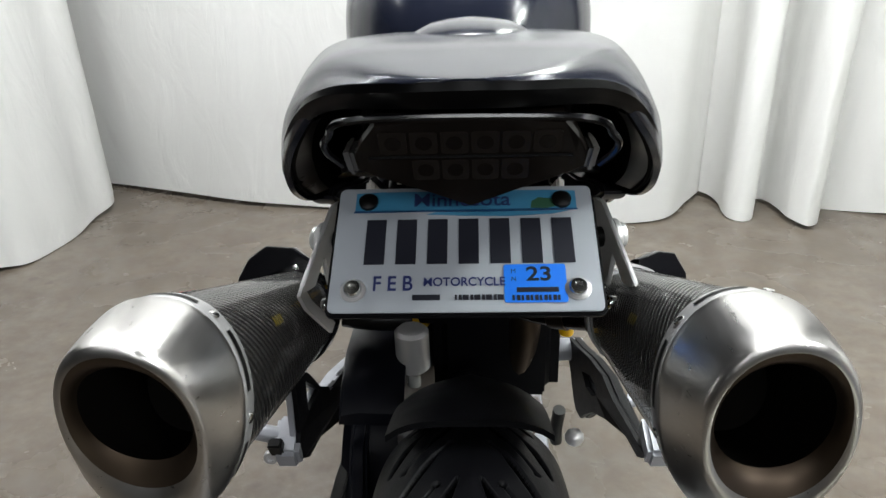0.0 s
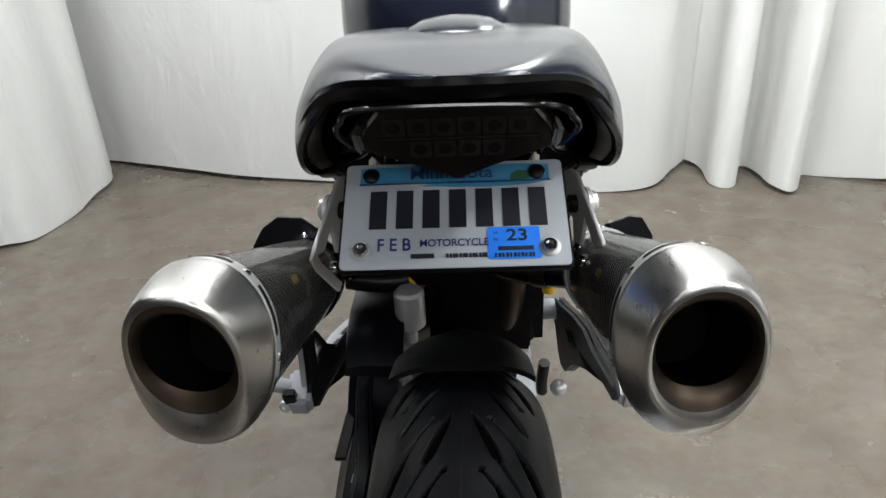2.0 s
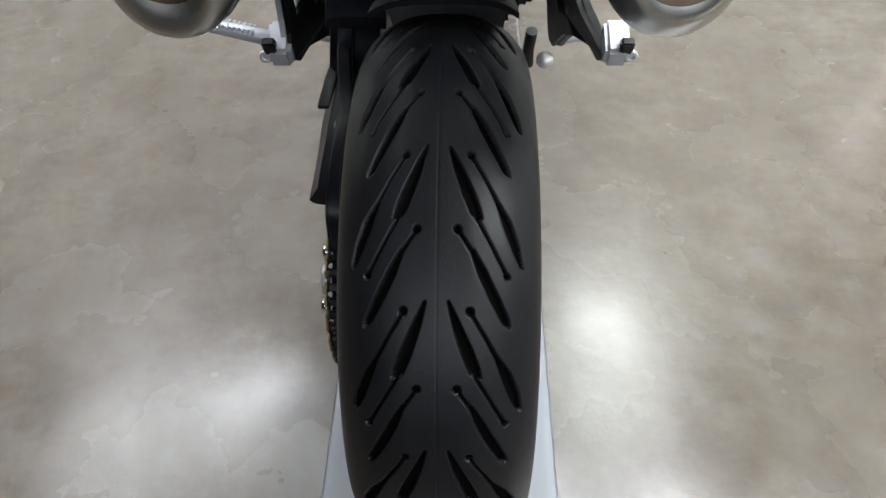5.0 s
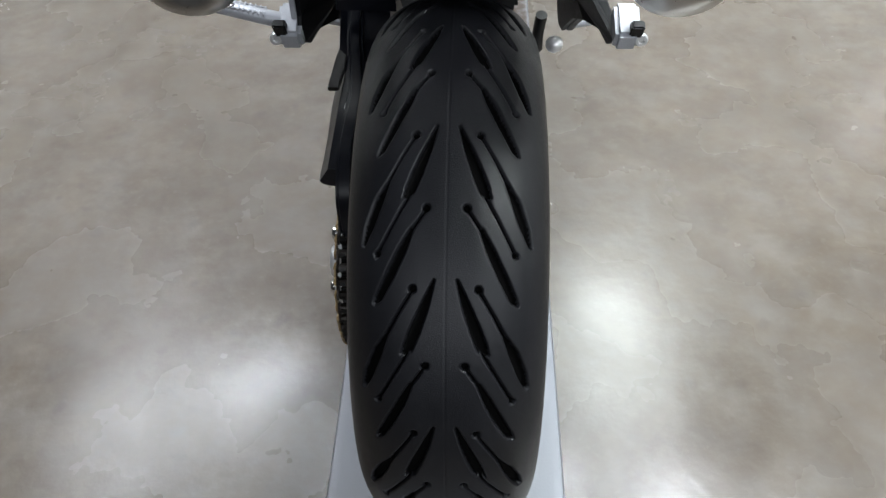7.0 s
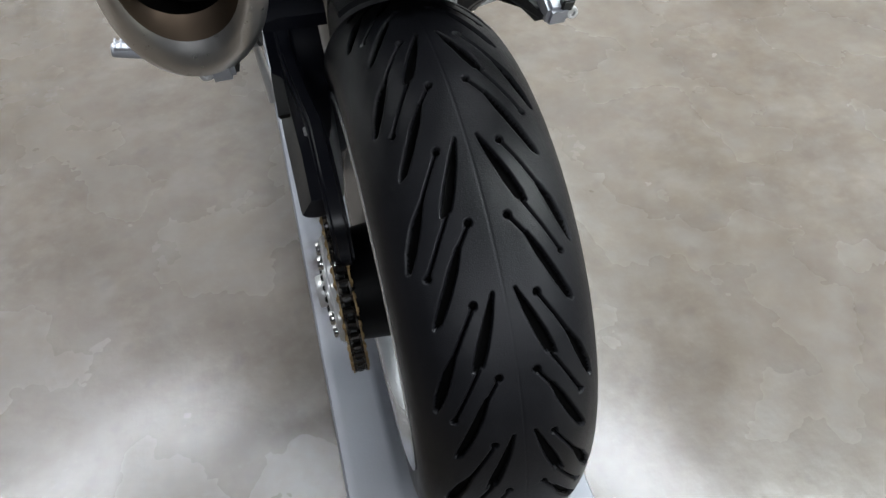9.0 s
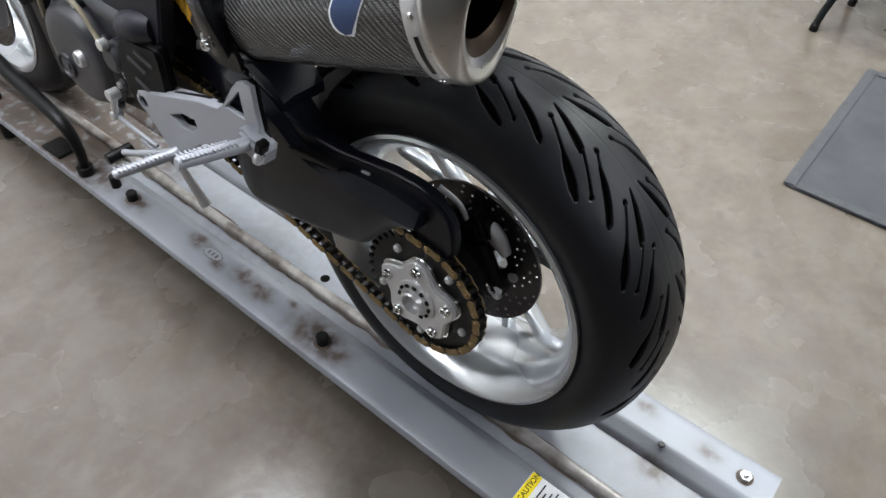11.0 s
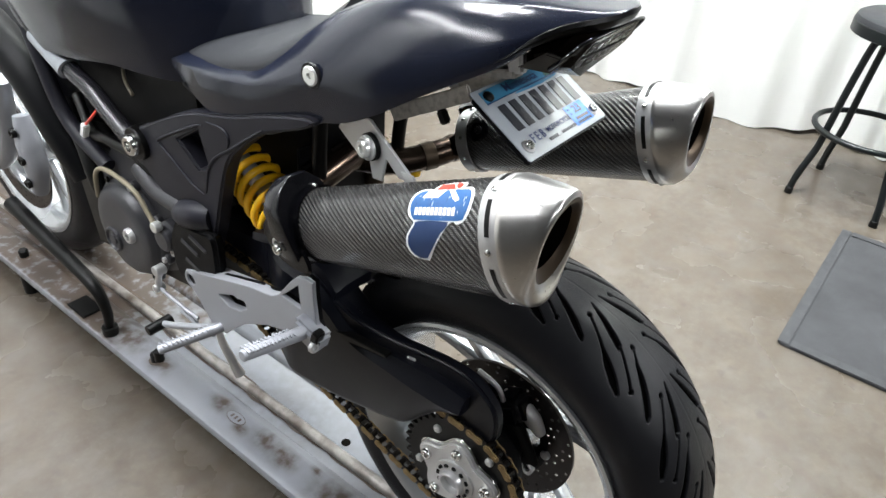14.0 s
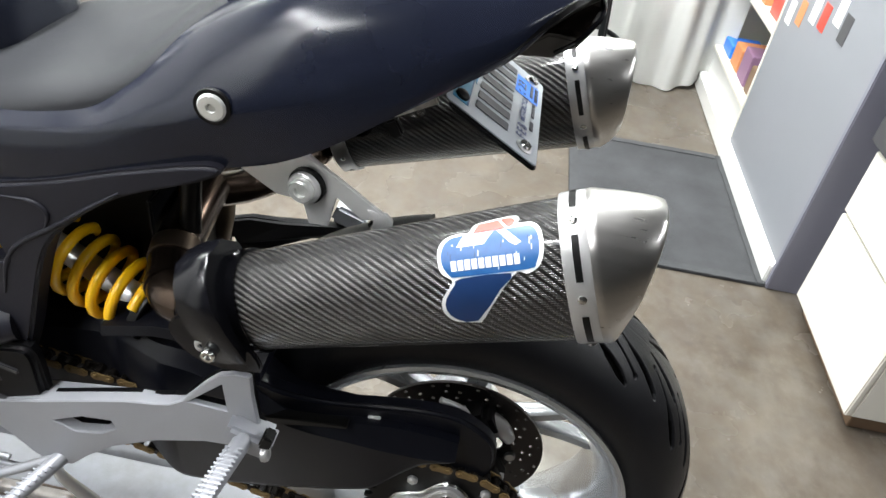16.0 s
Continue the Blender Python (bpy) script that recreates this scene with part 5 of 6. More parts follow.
# foot peg brackets
def peg_bracket(s):
    out = [(0.566, 0.489), (0.560, 0.503), (0.546, 0.509), (0.50, 0.524), (0.43, 0.552), (0.36, 0.579), (0.325, 0.588), (0.308, 0.594), (0.29, 0.608), (0.262, 0.645), (0.246, 0.662), (0.228, 0.670), (0.213, 0.670), (0.212, 0.64), (0.208, 0.605),
           (0.203, 0.596), (0.207, 0.570), (0.225, 0.556), (0.27, 0.548), (0.33, 0.524), (0.39, 0.488), (0.43, 0.452), (0.455, 0.425), (0.485, 0.418), (0.505, 0.428), (0.530, 0.455), (0.556, 0.473)]
    if s > 0:
        out = [(y, min(z, 0.572 + 0.1 * max(0.0, 0.26 - y))) if y < 0.40 else (y, z) for y, z in out if not (0.21 < y < 0.30 and z > 0.60)]
    holes = [[(0.284, 0.608), (0.244, 0.649), (0.241, 0.610)], [(0.462, 0.506), (0.42, 0.529), (0.384, 0.536), (0.380, 0.524), (0.40, 0.508), (0.435, 0.497)], circle(0.546, 0.489, 0.011, 14)][0 if s < 0 else 1:]

    def outer(y):
        return 0.203 - 0.08 * (y - 0.2)

    def inner(y):
        return outer(y) - (0.014 if y > 0.30 else 0.007)
    bm = prism(out, -1, 1, None, 0.0, holes)
    for q in bm.verts:
        q.co.x = outer(q.co.y) if q.co.x > 0 else inner(q.co.y)
    bmesh.ops.bevel(bm, geom=[e for e in bm.edges if len(e.link_faces) == 2 and e.calc_face_angle(0) > 1.0 and abs(e.verts[0].co.x - e.verts[1].co.x) < 0.006], offset=0.0035, segments=3, affect="EDGES", clamp_overlap=True)
    bmesh.ops.scale(bm, vec=(s, 1, 1), verts=bm.verts)
    # right bracket is blackened: the shade of its inner side in the colour
    b = part("peg_bracket", bm, "alloy" if s < 0 else "plastic", bike, "cast aluminium foot peg bracket" if s < 0 else "foot peg bracket coloured black like its shaded inner side")
    bm = prism(out, -1, 1, None, 0.0, holes)
    for q in bm.verts:
        q.co.x = s * (inner(q.co.y) - (0.006 if q.co.x < 0 else 0.0005))
    flange = []
    for y, z in [(q.x, q.y) for q in spline([(0.556, 0.505, 0), (0.52, 0.518, 0), (0.46, 0.540, 0), (0.40, 0.563, 0), (0.345, 0.583, 0), (0.315, 0.589, 0)], 4)]:
        xa, xb = s * (outer(y) - 0.004), s * (outer(y) - 0.014 - 0.026 * min(1.0, max(0.0, (y - 0.3) / 0.25)))
        flange.append([Vector((xa, y, z)), Vector((xb, y, z)), Vector((xb, y + 0.001, z - 0.007)), Vector((xa, y + 0.001, z - 0.007))])
    if s < 0:
        part("top_flange", loft(flange), "alloy", b)
    part("pivot_boss", lathe([(0.0, 0.0115), (0.0, 0.0165), (0.002, 0.018), (0.040, 0.018), (0.042, 0.0165), (0.042, 0.0115)], Matrix.Translation((s * (outer(0.546) + 0.001), 0.546, 0.489)) @ Matrix.Rotation(math.pi if s > 0 else 0, 4, "Z"), 28, closed=True), "alloy", b)
    # shade on the bracket's inner side, laid on as a black sheet
    part("inner_web", bm, "plastic", b, "black sheet that holds the shade of the bracket's inner side", smooth=False)
    part("peg_mount", box(0.03, 0.05, 0.032, pose(s * 0.205, 0.215, 0.588, 20), 0.005), "alloy", b)
    part("clevis_gap", box(0.016, 0.012, 0.02, pose(s * 0.214, 0.1935, 0.598, 20), 0.002), "bolt", b)
    part("pivot_bolt", hexbolt((s * 0.222, 0.196, 0.583), (0, -1, 0.2), 0.008, 0.006), "zinc", b)
    # passenger peg, folded out on the left only
    if s < 0:
        p0, p1 = Vector((s * 0.215, 0.218, 0.592)), Vector((s * 0.315, 0.222, 0.615))
        pg = part("passenger_peg", cylinder(p0, p1, 0.010, 16, 0.002, 0.008), "alloy", b, "ribbed aluminium passenger foot peg")
        for k in range(13):
            q = p0.lerp(p1, 0.22 + 0.06 * k)
            part("rib", box(0.0022, 0.019, 0.004, Matrix.Translation(q + Vector((0, 0, 0.0075))), 0.0006), "alloy", pg)
        for e in (-0.006, 0.006):
            part("rib", box((p1 - p0).length * 0.74, 0.002, 0.004, Matrix.Translation(p0.lerp(p1, 0.58) + Vector((0, e, 0.0068))) @ Matrix.Rotation(0.22, 4, "Y"), 0.0006), "alloy", pg)
    r0, r1 = Vector((s * 0.172, 0.466, 0.432)), Vector((s * 0.277, 0.510, 0.418))
    rp = part("rider_peg", cylinder(r0, r1, 0.010, 16, 0.002, 0.008), "alloy", b, "ribbed aluminium rider foot peg")
    part("peg_tip", cylinder(r1 - Vector((0, 0, 0.022)), r1, 0.008, 12), "bolt", rp)
    for k in range(12):
        q = r0.lerp(r1, 0.25 + 0.062 * k)
        part("rib", box(0.0022, 0.018, 0.004, Matrix.Translation(q + Vector((0, 0, 0.0075))), 0.0006), "alloy", rp)
    return b


for s in (-1, 1):
    peg_bracket(s)
part("shift_lever", tube([(-0.18, 0.47, 0.432), (-0.195, 0.53, 0.405), (-0.205, 0.585, 0.383), (-0.21, 0.61, 0.376)], 0.006, 10), "alloy", bike, "aluminium gear shift lever")
part("shift_rubber", cylinder((-0.190, 0.61, 0.376), (-0.238, 0.612, 0.373), 0.010), "bolt", bike, "black rubber shift pad")
part("shift_rod", tube([(-0.176, 0.545, 0.402), (-0.178, 0.60, 0.409), (-0.178, 0.652, 0.416)], 0.0038, 8), "alloy", bike)
part("heel_tab", tube([(-0.172, 0.474, 0.432), (-0.174, 0.487, 0.408), (-0.172, 0.486, 0.378), (-0.168, 0.472, 0.345), (-0.164, 0.458, 0.313)], [0.0055, 0.006, 0.007, 0.008, 0.010], 10), "zinc", bike, "curved metal lever end")

# main frame, engine and shock
fr = [(0.69, 0.69), (0.682, 0.716), (0.64, 0.737), (0.57, 0.774), (0.505, 0.803), (0.45, 0.817), (0.40, 0.831), (0.337, 0.853), (0.262, 0.874), (0.247, 0.868), (0.275, 0.852), (0.345, 0.822), (0.40, 0.78), (0.43, 0.745), (0.455, 0.68), (0.478, 0.61), (0.50, 0.565), (0.53, 0.56), (0.58, 0.60), (0.66, 0.655)]
for s in (-1, 1):
    f = part("rear_frame", prism(smooth_poly(fr, 3), s * 0.145 - 0.014, s * 0.145 + 0.014, None, 0.006, [[(0.545, 0.745), (0.492, 0.780), (0.476, 0.722), (0.502, 0.712)]], segs=3), "frame", bike, "dark grey cast rear frame plate")
    for k, q in enumerate([[(0.489, 0.676), (0.476, 0.72), (0.455, 0.748), (0.414, 0.777), (0.374, 0.807), (0.342, 0.83)], [(0.425, 0.770), (0.418, 0.790), (0.430, 0.802), (0.466, 0.801)], [(0.496, 0.67), (0.526, 0.678), (0.563, 0.700), (0.594, 0.718), (0.600, 0.726), (0.563, 0.749), (0.5, 0.783), (0.478, 0.792)]]):
        part("frame_rib", tube([(s * 0.1595, y, z) for y, z in q], [0.001] + [0.0024] * (len(q) - 2) + [0.001], 10), "frame", f)
    part("frame_bolt", hexbolt((s * 0.168, 0.66, 0.70), (s, 0, 0), 0.018, 0.012), "chrome", f)
    part("frame_boss", cylinder((s * 0.14, 0.66, 0.70), (s * 0.168, 0.66, 0.70), 0.028), "bolt", f)
    part("frame_tube", tube([(s * 0.155, 0.66, 0.688), (s * 0.154, 0.715, 0.706), (s * 0.15, 0.796, 0.745), (s * 0.148, 0.862, 0.765), (s * 0.146, 0.953, 0.804), (s * 0.14, 1.02, 0.838), (s * 0.10, 1.2, 0.93)], 0.0155, 16), "tube", bike, "grey steel frame tube")
    part("frame_tube", tube([(s * 0.15, 0.98, 0.81), (s * 0.15, 0.92, 0.66), (s * 0.15, 0.80, 0.60)], 0.014, 14), "frame", bike)
part("tube_band", tube([(-0.149, 0.862, 0.765), (-0.1475, 0.908, 0.784), (-0.146, 0.953, 0.804)], 0.0205, 20), "plate", bike, "white wrapped label on the frame tube")
part("airbox", box(0.22, 0.55, 0.20, pose(0, 0.80, 0.735, -4), 0.03, 3), "plastic", bike, "black airbox under the tank")
# added black filler that stands for the dark hollow behind the spring
part("dark_filler_box", box(0.165, 0.24, 0.30, pose(0.033, 0.475, 0.68), 0.02, 3), "plastic", bike, "black filler box added for the dark hollow behind the shock")
part("brake_reservoir", lathe([(0, 0.005), (0.005, 0.011), (0.013, 0.0135), (0.021, 0.011), (0.026, 0.005)], Matrix.Translation((0.132, 0.393, 0.441)), 20), "zinc", bike, "pale round knob beside the wheel")
part("brake_lever", tube([(0.12, 0.38, 0.50), (0.118, 0.39, 0.46), (0.12, 0.40, 0.43)], 0.009, 10), "bolt", bike)
part("cable", tube([(-0.10, 0.77, 0.80), (-0.12, 0.74, 0.775), (-0.125, 0.715, 0.755)], 0.003, 8), "gauze", bike, "thin yellowish cable end")
part("connector", box(0.012, 0.012, 0.03, pose(-0.165, 0.825, 0.668, 25), 0.002), "white_stk", bike, "white wiring connector")
part("red_wire", tube([(-0.155, 0.775, 0.725), (-0.163, 0.79, 0.705), (-0.165, 0.815, 0.683)], 0.0025, 8), "red_stk", bike)
# block given a black colour that holds its shadow
part("engine_block", box(0.26, 0.40, 0.30, pose(0, 0.80, 0.50, -8), 0.03, 3), "bolt", bike, "engine block coloured black for the shadow it stands in")
eng = part("alternator_cover", lathe([(0, 0.100), (-0.010, 0.100), (-0.016, 0.096), (-0.018, 0.091), (-0.030, 0.086), (-0.034, 0.080), (-0.036, 0.060), (-0.035, 0.02)], Matrix.Translation((-0.135, 0.762, 0.483)), 56), "engine", bike, "round grey painted engine side cover")
for k in range(8):
    a = k * math.pi / 4 + 0.25
    part("cover_ear", cylinder((-0.135, 0.762 + 0.1 * math.cos(a), 0.483 + 0.1 * math.sin(a)), (-0.150, 0.762 + 0.1 * math.cos(a), 0.483 + 0.1 * math.sin(a)), 0.012, 14, 0.003), "engine", eng)
    part("cover_bolt", hexbolt((-0.150, 0.762 + 0.1 * math.cos(a), 0.483 + 0.1 * math.sin(a)), -X, 0.006, 0.005), "bolt" if k % 2 else "zinc", eng)
part("cover_boss", lathe([(0, 0.026), (-0.006, 0.025), (-0.007, 0.021), (-0.003, 0.019), (-0.003, 0.011), (-0.006, 0.010), (-0.006, 0.002)], Matrix.Translation((-0.169, 0.798, 0.453)), 28), "engine", eng)
part("cover_plug", hexbolt((-0.168, 0.731, 0.492), -X, 0.015, 0.012), "zinc", eng, "bright plug in the cover")
part("engine_side", prism(smooth_poly([(0.885, 0.44), (0.87, 0.55), (0.80, 0.645), (0.74, 0.655), (0.62, 0.665), (0.575, 0.61), (0.60, 0.47), (0.70, 0.40), (0.81, 0.39)], 4), -0.138, -0.11, None, 0.01, segs=3), "engine", bike, "grey painted engine casting")
part("casting_pipe", tube([(-0.145, 0.70, 0.635), (-0.150, 0.652, 0.616), (-0.152, 0.60, 0.612), (-0.150, 0.56, 0.612)], [0.016, 0.017, 0.017, 0.018], 16), "engine", bike, "grey cast pipe on the engine")
part("casting_pipe", tube([(-0.145, 0.69, 0.665), (-0.146, 0.62, 0.655), (-0.142, 0.55, 0.65)], [0.012, 0.012, 0.012], 14), "frame", bike)
part("elbow", tube([(-0.150, 0.575, 0.600), (-0.156, 0.549, 0.612), (-0.156, 0.520, 0.622), (-0.148, 0.495, 0.625)], [0.022, 0.026, 0.026, 0.022], 18), "frame", bike, "dark grey rounded engine elbow")
cover = part("sprocket_cover", prism(smooth_poly([(0.575, 0.592), (0.52, 0.602), (0.476, 0.604), (0.470, 0.56), (0.480, 0.50), (0.54, 0.47), (0.59, 0.48), (0.60, 0.54)], 4), -0.172, -0.15, None, 0.007, segs=3), "plastic", bike, "black front sprocket cover")
for yy, zz in ((0.54, 0.556), (0.515, 0.575), (0.535, 0.52)):
    part("cover_slot", box(0.004, 0.045, 0.008, pose(-0.1725, yy, zz, 18), 0.0015), "engine", cover)
slave = part("clutch_cylinder", lathe([(0, 0.030), (-0.014, 0.029), (-0.018, 0.024), (-0.028, 0.023), (-0.032, 0.018), (-0.032, 0.004)], Matrix.Translation((-0.140, 0.628, 0.528)), 28), "engine", bike, "small grey clutch cylinder with a hose")
for yy, zz in ((0.600, 0.545), (0.655, 0.54), (0.622, 0.497)):
    part("cylinder_bolt", hexbolt((-0.152, yy, zz), -X, 0.007, 0.007), "zinc", slave)
part("banjo", cylinder((-0.166, 0.632, 0.556), (-0.180, 0.632, 0.556), 0.010, 16), "bright", slave)
part("wiring_loom", tube([(-0.13, 0.90, 0.70), (-0.15, 0.83, 0.66), (-0.155, 0.77, 0.665), (-0.15, 0.70, 0.66), (-0.145, 0.66, 0.64)], 0.009, 12), "bolt", bike, "black wiring loom along the engine")
part("coolant_hose", tube([(-0.12, 0.98, 0.66), (-0.14, 0.90, 0.61), (-0.148, 0.865, 0.55), (-0.14, 0.85, 0.48)], 0.015, 14), "bolt", bike, "black hose in front of the engine")
top, bot = Vector((-0.056, 0.545, 0.690)), Vector((-0.103, 0.366, 0.639))
ax = (bot - top).normalized()
u = ax.orthogonal().normalized()
w = ax.cross(u)
coil = [top + ax * ((bot - top).length * k / 144) + 0.0380 * (u * math.cos(k * 2 * math.pi / 18.5) + w * math.sin(k * 2 * math.pi / 18.5)) for k in range(145)]
shock = part("shock_absorber", cylinder(top - ax * 0.04, bot + ax * 0.034, 0.014), "zinc", bike, "rear shock absorber with a yellow spring")
part("coil_spring", tube(coil, 0.0064, 10, smooth=False), "yellow", shock, "yellow painted coil spring")
part("spring_seat", cylinder(bot - ax * 0.002, bot + ax * 0.010, 0.039), "bolt", shock)
# added dark plate that keeps the spring out of the rear view
part("spring_screen_plate", box(0.085, 0.006, 0.118, Matrix.Translation((-0.045, 0.360, 0.713)), 0.002), "plastic", bike, "black plate added behind the exhaust pipe to hide the spring")
part("lower_eye", cylinder(bot + ax * 0.012, bot + ax * 0.042, 0.0125, 20), "chrome", shock, "bright lower shock shaft")
part("lock_ring", cylinder(bot + ax * 0.010, bot + ax * 0.016, 0.024), "zinc", shock)
part("reservoir", cylinder((-0.068, 0.29, 0.634), (-0.068, 0.29, 0.689), 0.0200, 32, 0.004), "hanger", bike, "bright metal reservoir cylinder")
part("reservoir_stud", cylinder((-0.068, 0.288, 0.61), (-0.068, 0.29, 0.645), 0.0085), "bright", bike)

# side stand and lower parts
part("side_stand", tube([(-0.15, 1.33, 0.30), (-0.15, 1.148, 0.258), (-0.15, 1.005, 0.224), (-0.15, 0.967, 0.172), (-0.152, 0.968, 0.118)], [0.018, 0.017, 0.015, 0.012, 0.010], 14), "bolt", bike, "black side stand resting on the rail")
part("stand_plate", box(0.05, 0.075, 0.006, pose(-0.143, 1.095, 0.1032), 0.002), "bolt", bike, "black plate under the stand")
part("stand_foot", cylinder((-0.152, 0.968, 0.1005), (-0.152, 0.968, 0.122), 0.018, 20), "bolt", bike)
for s in (-1, 1):
    part("down_tube", tube([(s * 0.135, 1.20, 0.76), (s * 0.135, 1.07, 0.70), (s * 0.135, 0.98, 0.595), (s * 0.13, 0.93, 0.52)], [0.042, 0.040, 0.036, 0.03], 18), "plastic", bike, "wide black frame down tube")
part("link_rod", tube([(-0.172, 0.60, 0.388), (-0.176, 0.55, 0.386), (-0.178, 0.50, 0.392)], 0.0045, 10), "alloy", bike, "bright gear linkage rod")
part("link_rod", tube([(-0.176, 0.640, 0.462), (-0.178, 0.650, 0.440), (-0.178, 0.655, 0.416)], 0.006, 10), "zinc", bike)
part("rod_joint", cylinder((-0.168, 0.655, 0.416), (-0.187, 0.655, 0.416), 0.008), "zinc", bike)
part("rod_joint", cylinder((-0.168, 0.642, 0.462), (-0.188, 0.642, 0.462), 0.0105), "zinc", bike)
part("hose", tube([(-0.165, 0.835, 0.53), (-0.17, 0.815, 0.585), (-0.17, 0.784, 0.609), (-0.172, 0.724, 0.613), (-0.172, 0.679, 0.602), (-0.172, 0.652, 0.573), (-0.174, 0.634, 0.557)], 0.0045, 10), "gauze", bike, "thin braided hose over the engine cover")
part("exhaust_bracket", prism([(0.265, 0.736), (0.20, 0.806), (0.188, 0.80), (0.196, 0.768), (0.22, 0.757)], 0.128, 0.133, None, 0.001, [[(0.235, 0.760), (0.207, 0.79), (0.206, 0.772)]]), "bolt", bike, "black triangular bracket beside the muffler")

# front wheel and fork
front = wheel("front_wheel", Matrix.Translation((0, 1.44, 0.375)), 0.062, 0.30, 0.216, False, 5, "silver front wheel", 0.0)
part("brake_disc", disc(0.12, 0.16, -0.07, 0.005, 3, 36, 0.003), "disc", front, "perforated front brake disc")
for s in (-1, 1):
    part("fork_leg", tube([(s * 0.105, 1.45, 0.36), (s * 0.105, 1.32, 0.68), (s * 0.105, 1.18, 1.02)], [0.024, 0.026, 0.028], 18), "bolt", bike, "dark front fork leg")
cal2 = part("front_caliper", tube([(-0.108, 1.235, 0.545), (-0.112, 1.225, 0.48), (-0.112, 1.22, 0.42), (-0.108, 1.245, 0.35)], [0.018, 0.028, 0.026, 0.018], 14), "alloy", bike, "pale metal front brake caliper")
for q in ((1.225, 0.515), (1.218, 0.45), (1.222, 0.39)):
    part("caliper_bolt", hexbolt((-0.134, *q), -X, 0.011, 0.010), "bolt", cal2)
part("fork_bottom", tube([(-0.115, 1.27, 0.62), (-0.115, 1.30, 0.55), (-0.112, 1.36, 0.42), (-0.11, 1.43, 0.37)], [0.02, 0.026, 0.024, 0.03], 14), "alloy", bike, "pale alloy fork bottom")
part("front_fender", tube([(0, 1.72, 0.55), (0, 1.58, 0.67), (0, 1.44, 0.70), (0, 1.30, 0.67)], 0.03, 12), "plastic", bike)

# ---------------------------------------------------------------- lift rail under the motorcycle
railob = tagged(new("lift_rail"), "worn galvanised steel wheel rail with rust stains on the floor", "wheel rail")
Y0, Y1 = -0.53, 2.0
sec = [(-0.161, 0.080), (-0.166, 0.080), (-0.1685, 0.084), (-0.1685, 0.090), (-0.165, 0.098), (-0.158, 0.100), (-0.095, 0.100), (-0.072, 0.083), (-0.068, 0.073)]
sec += [(-x, z) for x, z in sec[::-1]]
under = [(0.157, 0.094), (0.097, 0.094), (0.076, 0.079), (0.071, 0.068)]
sec += under + [(-x, z) for x, z in under[::-1]]
def rail_channel():
    fine = []
    for (x0, z0), (x1, z1) in zip(sec[:-1], sec[1:]):
        k = max(1, int(math.hypot(x1 - x0, z1 - z0) / 0.006))
        fine += [(x0 + (x1 - x0) * q / k, z0 + (z1 - z0) * q / k) for q in range(k)]
    fine.append(sec[-1])
    ys = np.linspace(Y0, Y1, 420)
    bm = loft([[Vector((x - 0.010, y, z)) for x, z in fine] for y in ys])
    o = part("channel", bm, "rail", railob)
    spots = [(-0.135, 0.245, 0.06), (-0.14, 0.20, 0.045), (-0.13, 0.40, 0.034), (-0.125, 0.455, 0.036), (-0.14, 0.52, 0.018), (-0.12, 0.60, 0.03), (-0.135, 0.80, 0.035), (-0.13, 0.93, 0.06), (-0.12, 1.05, 0.06), (-0.13, 1.2, 0.07), (-0.12, 1.4, 0.07),
             (0.13, -0.30, 0.02), (0.12, -0.42, 0.02), (0.05, -0.36, 0.03), (-0.11, 0.33, 0.012), (0.02, 0.9, 0.08), (-0.03, 1.1, 0.1)]
    val = []
    for v in o.data.vertices:
        r = max(math.exp(-(((v.co.x - x) / (w * 0.6)) ** 2 + ((v.co.y - y) / w) ** 2)) for x, y, w in spots)
        edge = max(0.0, 1 - abs(abs(v.co.x + 0.01) - 0.070) / 0.006) * 0.6 * (0.5 + 0.5 * noise.noise((v.co.y * 9, v.co.x * 3, 1)))
        # real brown rust to the front, deepened for the shade under the engine
        far = min(1.0, max(0.0, (v.co.y - 0.90 + 0.10 * noise.noise((v.co.y * 6, v.co.x * 14, 7))) / 0.12)) * (1.6 if v.co.z > 0.0985 or abs(v.co.x + 0.01) < 0.10 else 0.4)
        # stain tint on the channel floor, raised to dim the light there
        trough = 0.16 + 0.16 * noise.noise((v.co.y * 3, v.co.x * 6, 4)) if abs(v.co.x + 0.01) < 0.069 else 0.0
        val.append(max(1.3 * r, edge, far, trough))
    at = o.data.attributes.new("rust", "FLOAT", "POINT")
    at.data.foreach_set("value", val)
    return o


rail_channel()
part("rail_beam", box(0.10, Y1 - Y0 - 0.06, 0.066, Matrix.Translation((-0.010, (Y0 + Y1) / 2, 0.0335)), 0.003), "bolt", railob, "dark beam under the channel")
for fy in (1.385, 1.93):
    for fx in (-0.150, 0.130):
        part("foot", cylinder((fx, fy, 0.0005), (fx, fy, 0.094), 0.018, 16), "bolt", railob, "black rubber foot")
dirt = bmesh.new()
strip = []
for y in np.linspace(Y0 + 0.02, Y1 - 0.02, 300):
    g, h = noise.noise((y * 7, 3, 0)), noise.noise((y * 23, 8, 0))
    far = min(1.0, max(0.0, (y - 0.5) / 0.5))
    strip.append([Vector((x, y, z)) for x, z in ((-0.055 + 0.006 * h, 0.0732), (-0.055 + 0.006 * h, 0.0742), (-0.027 + 0.010 * far + 0.008 * g + 0.003 * h, 0.0738), (-0.027 + 0.010 * far + 0.008 * g + 0.003 * h, 0.0732))])
part("channel_dirt", loft(strip, bm=dirt), "dirt", railob, "brown rust and dirt along the channel")
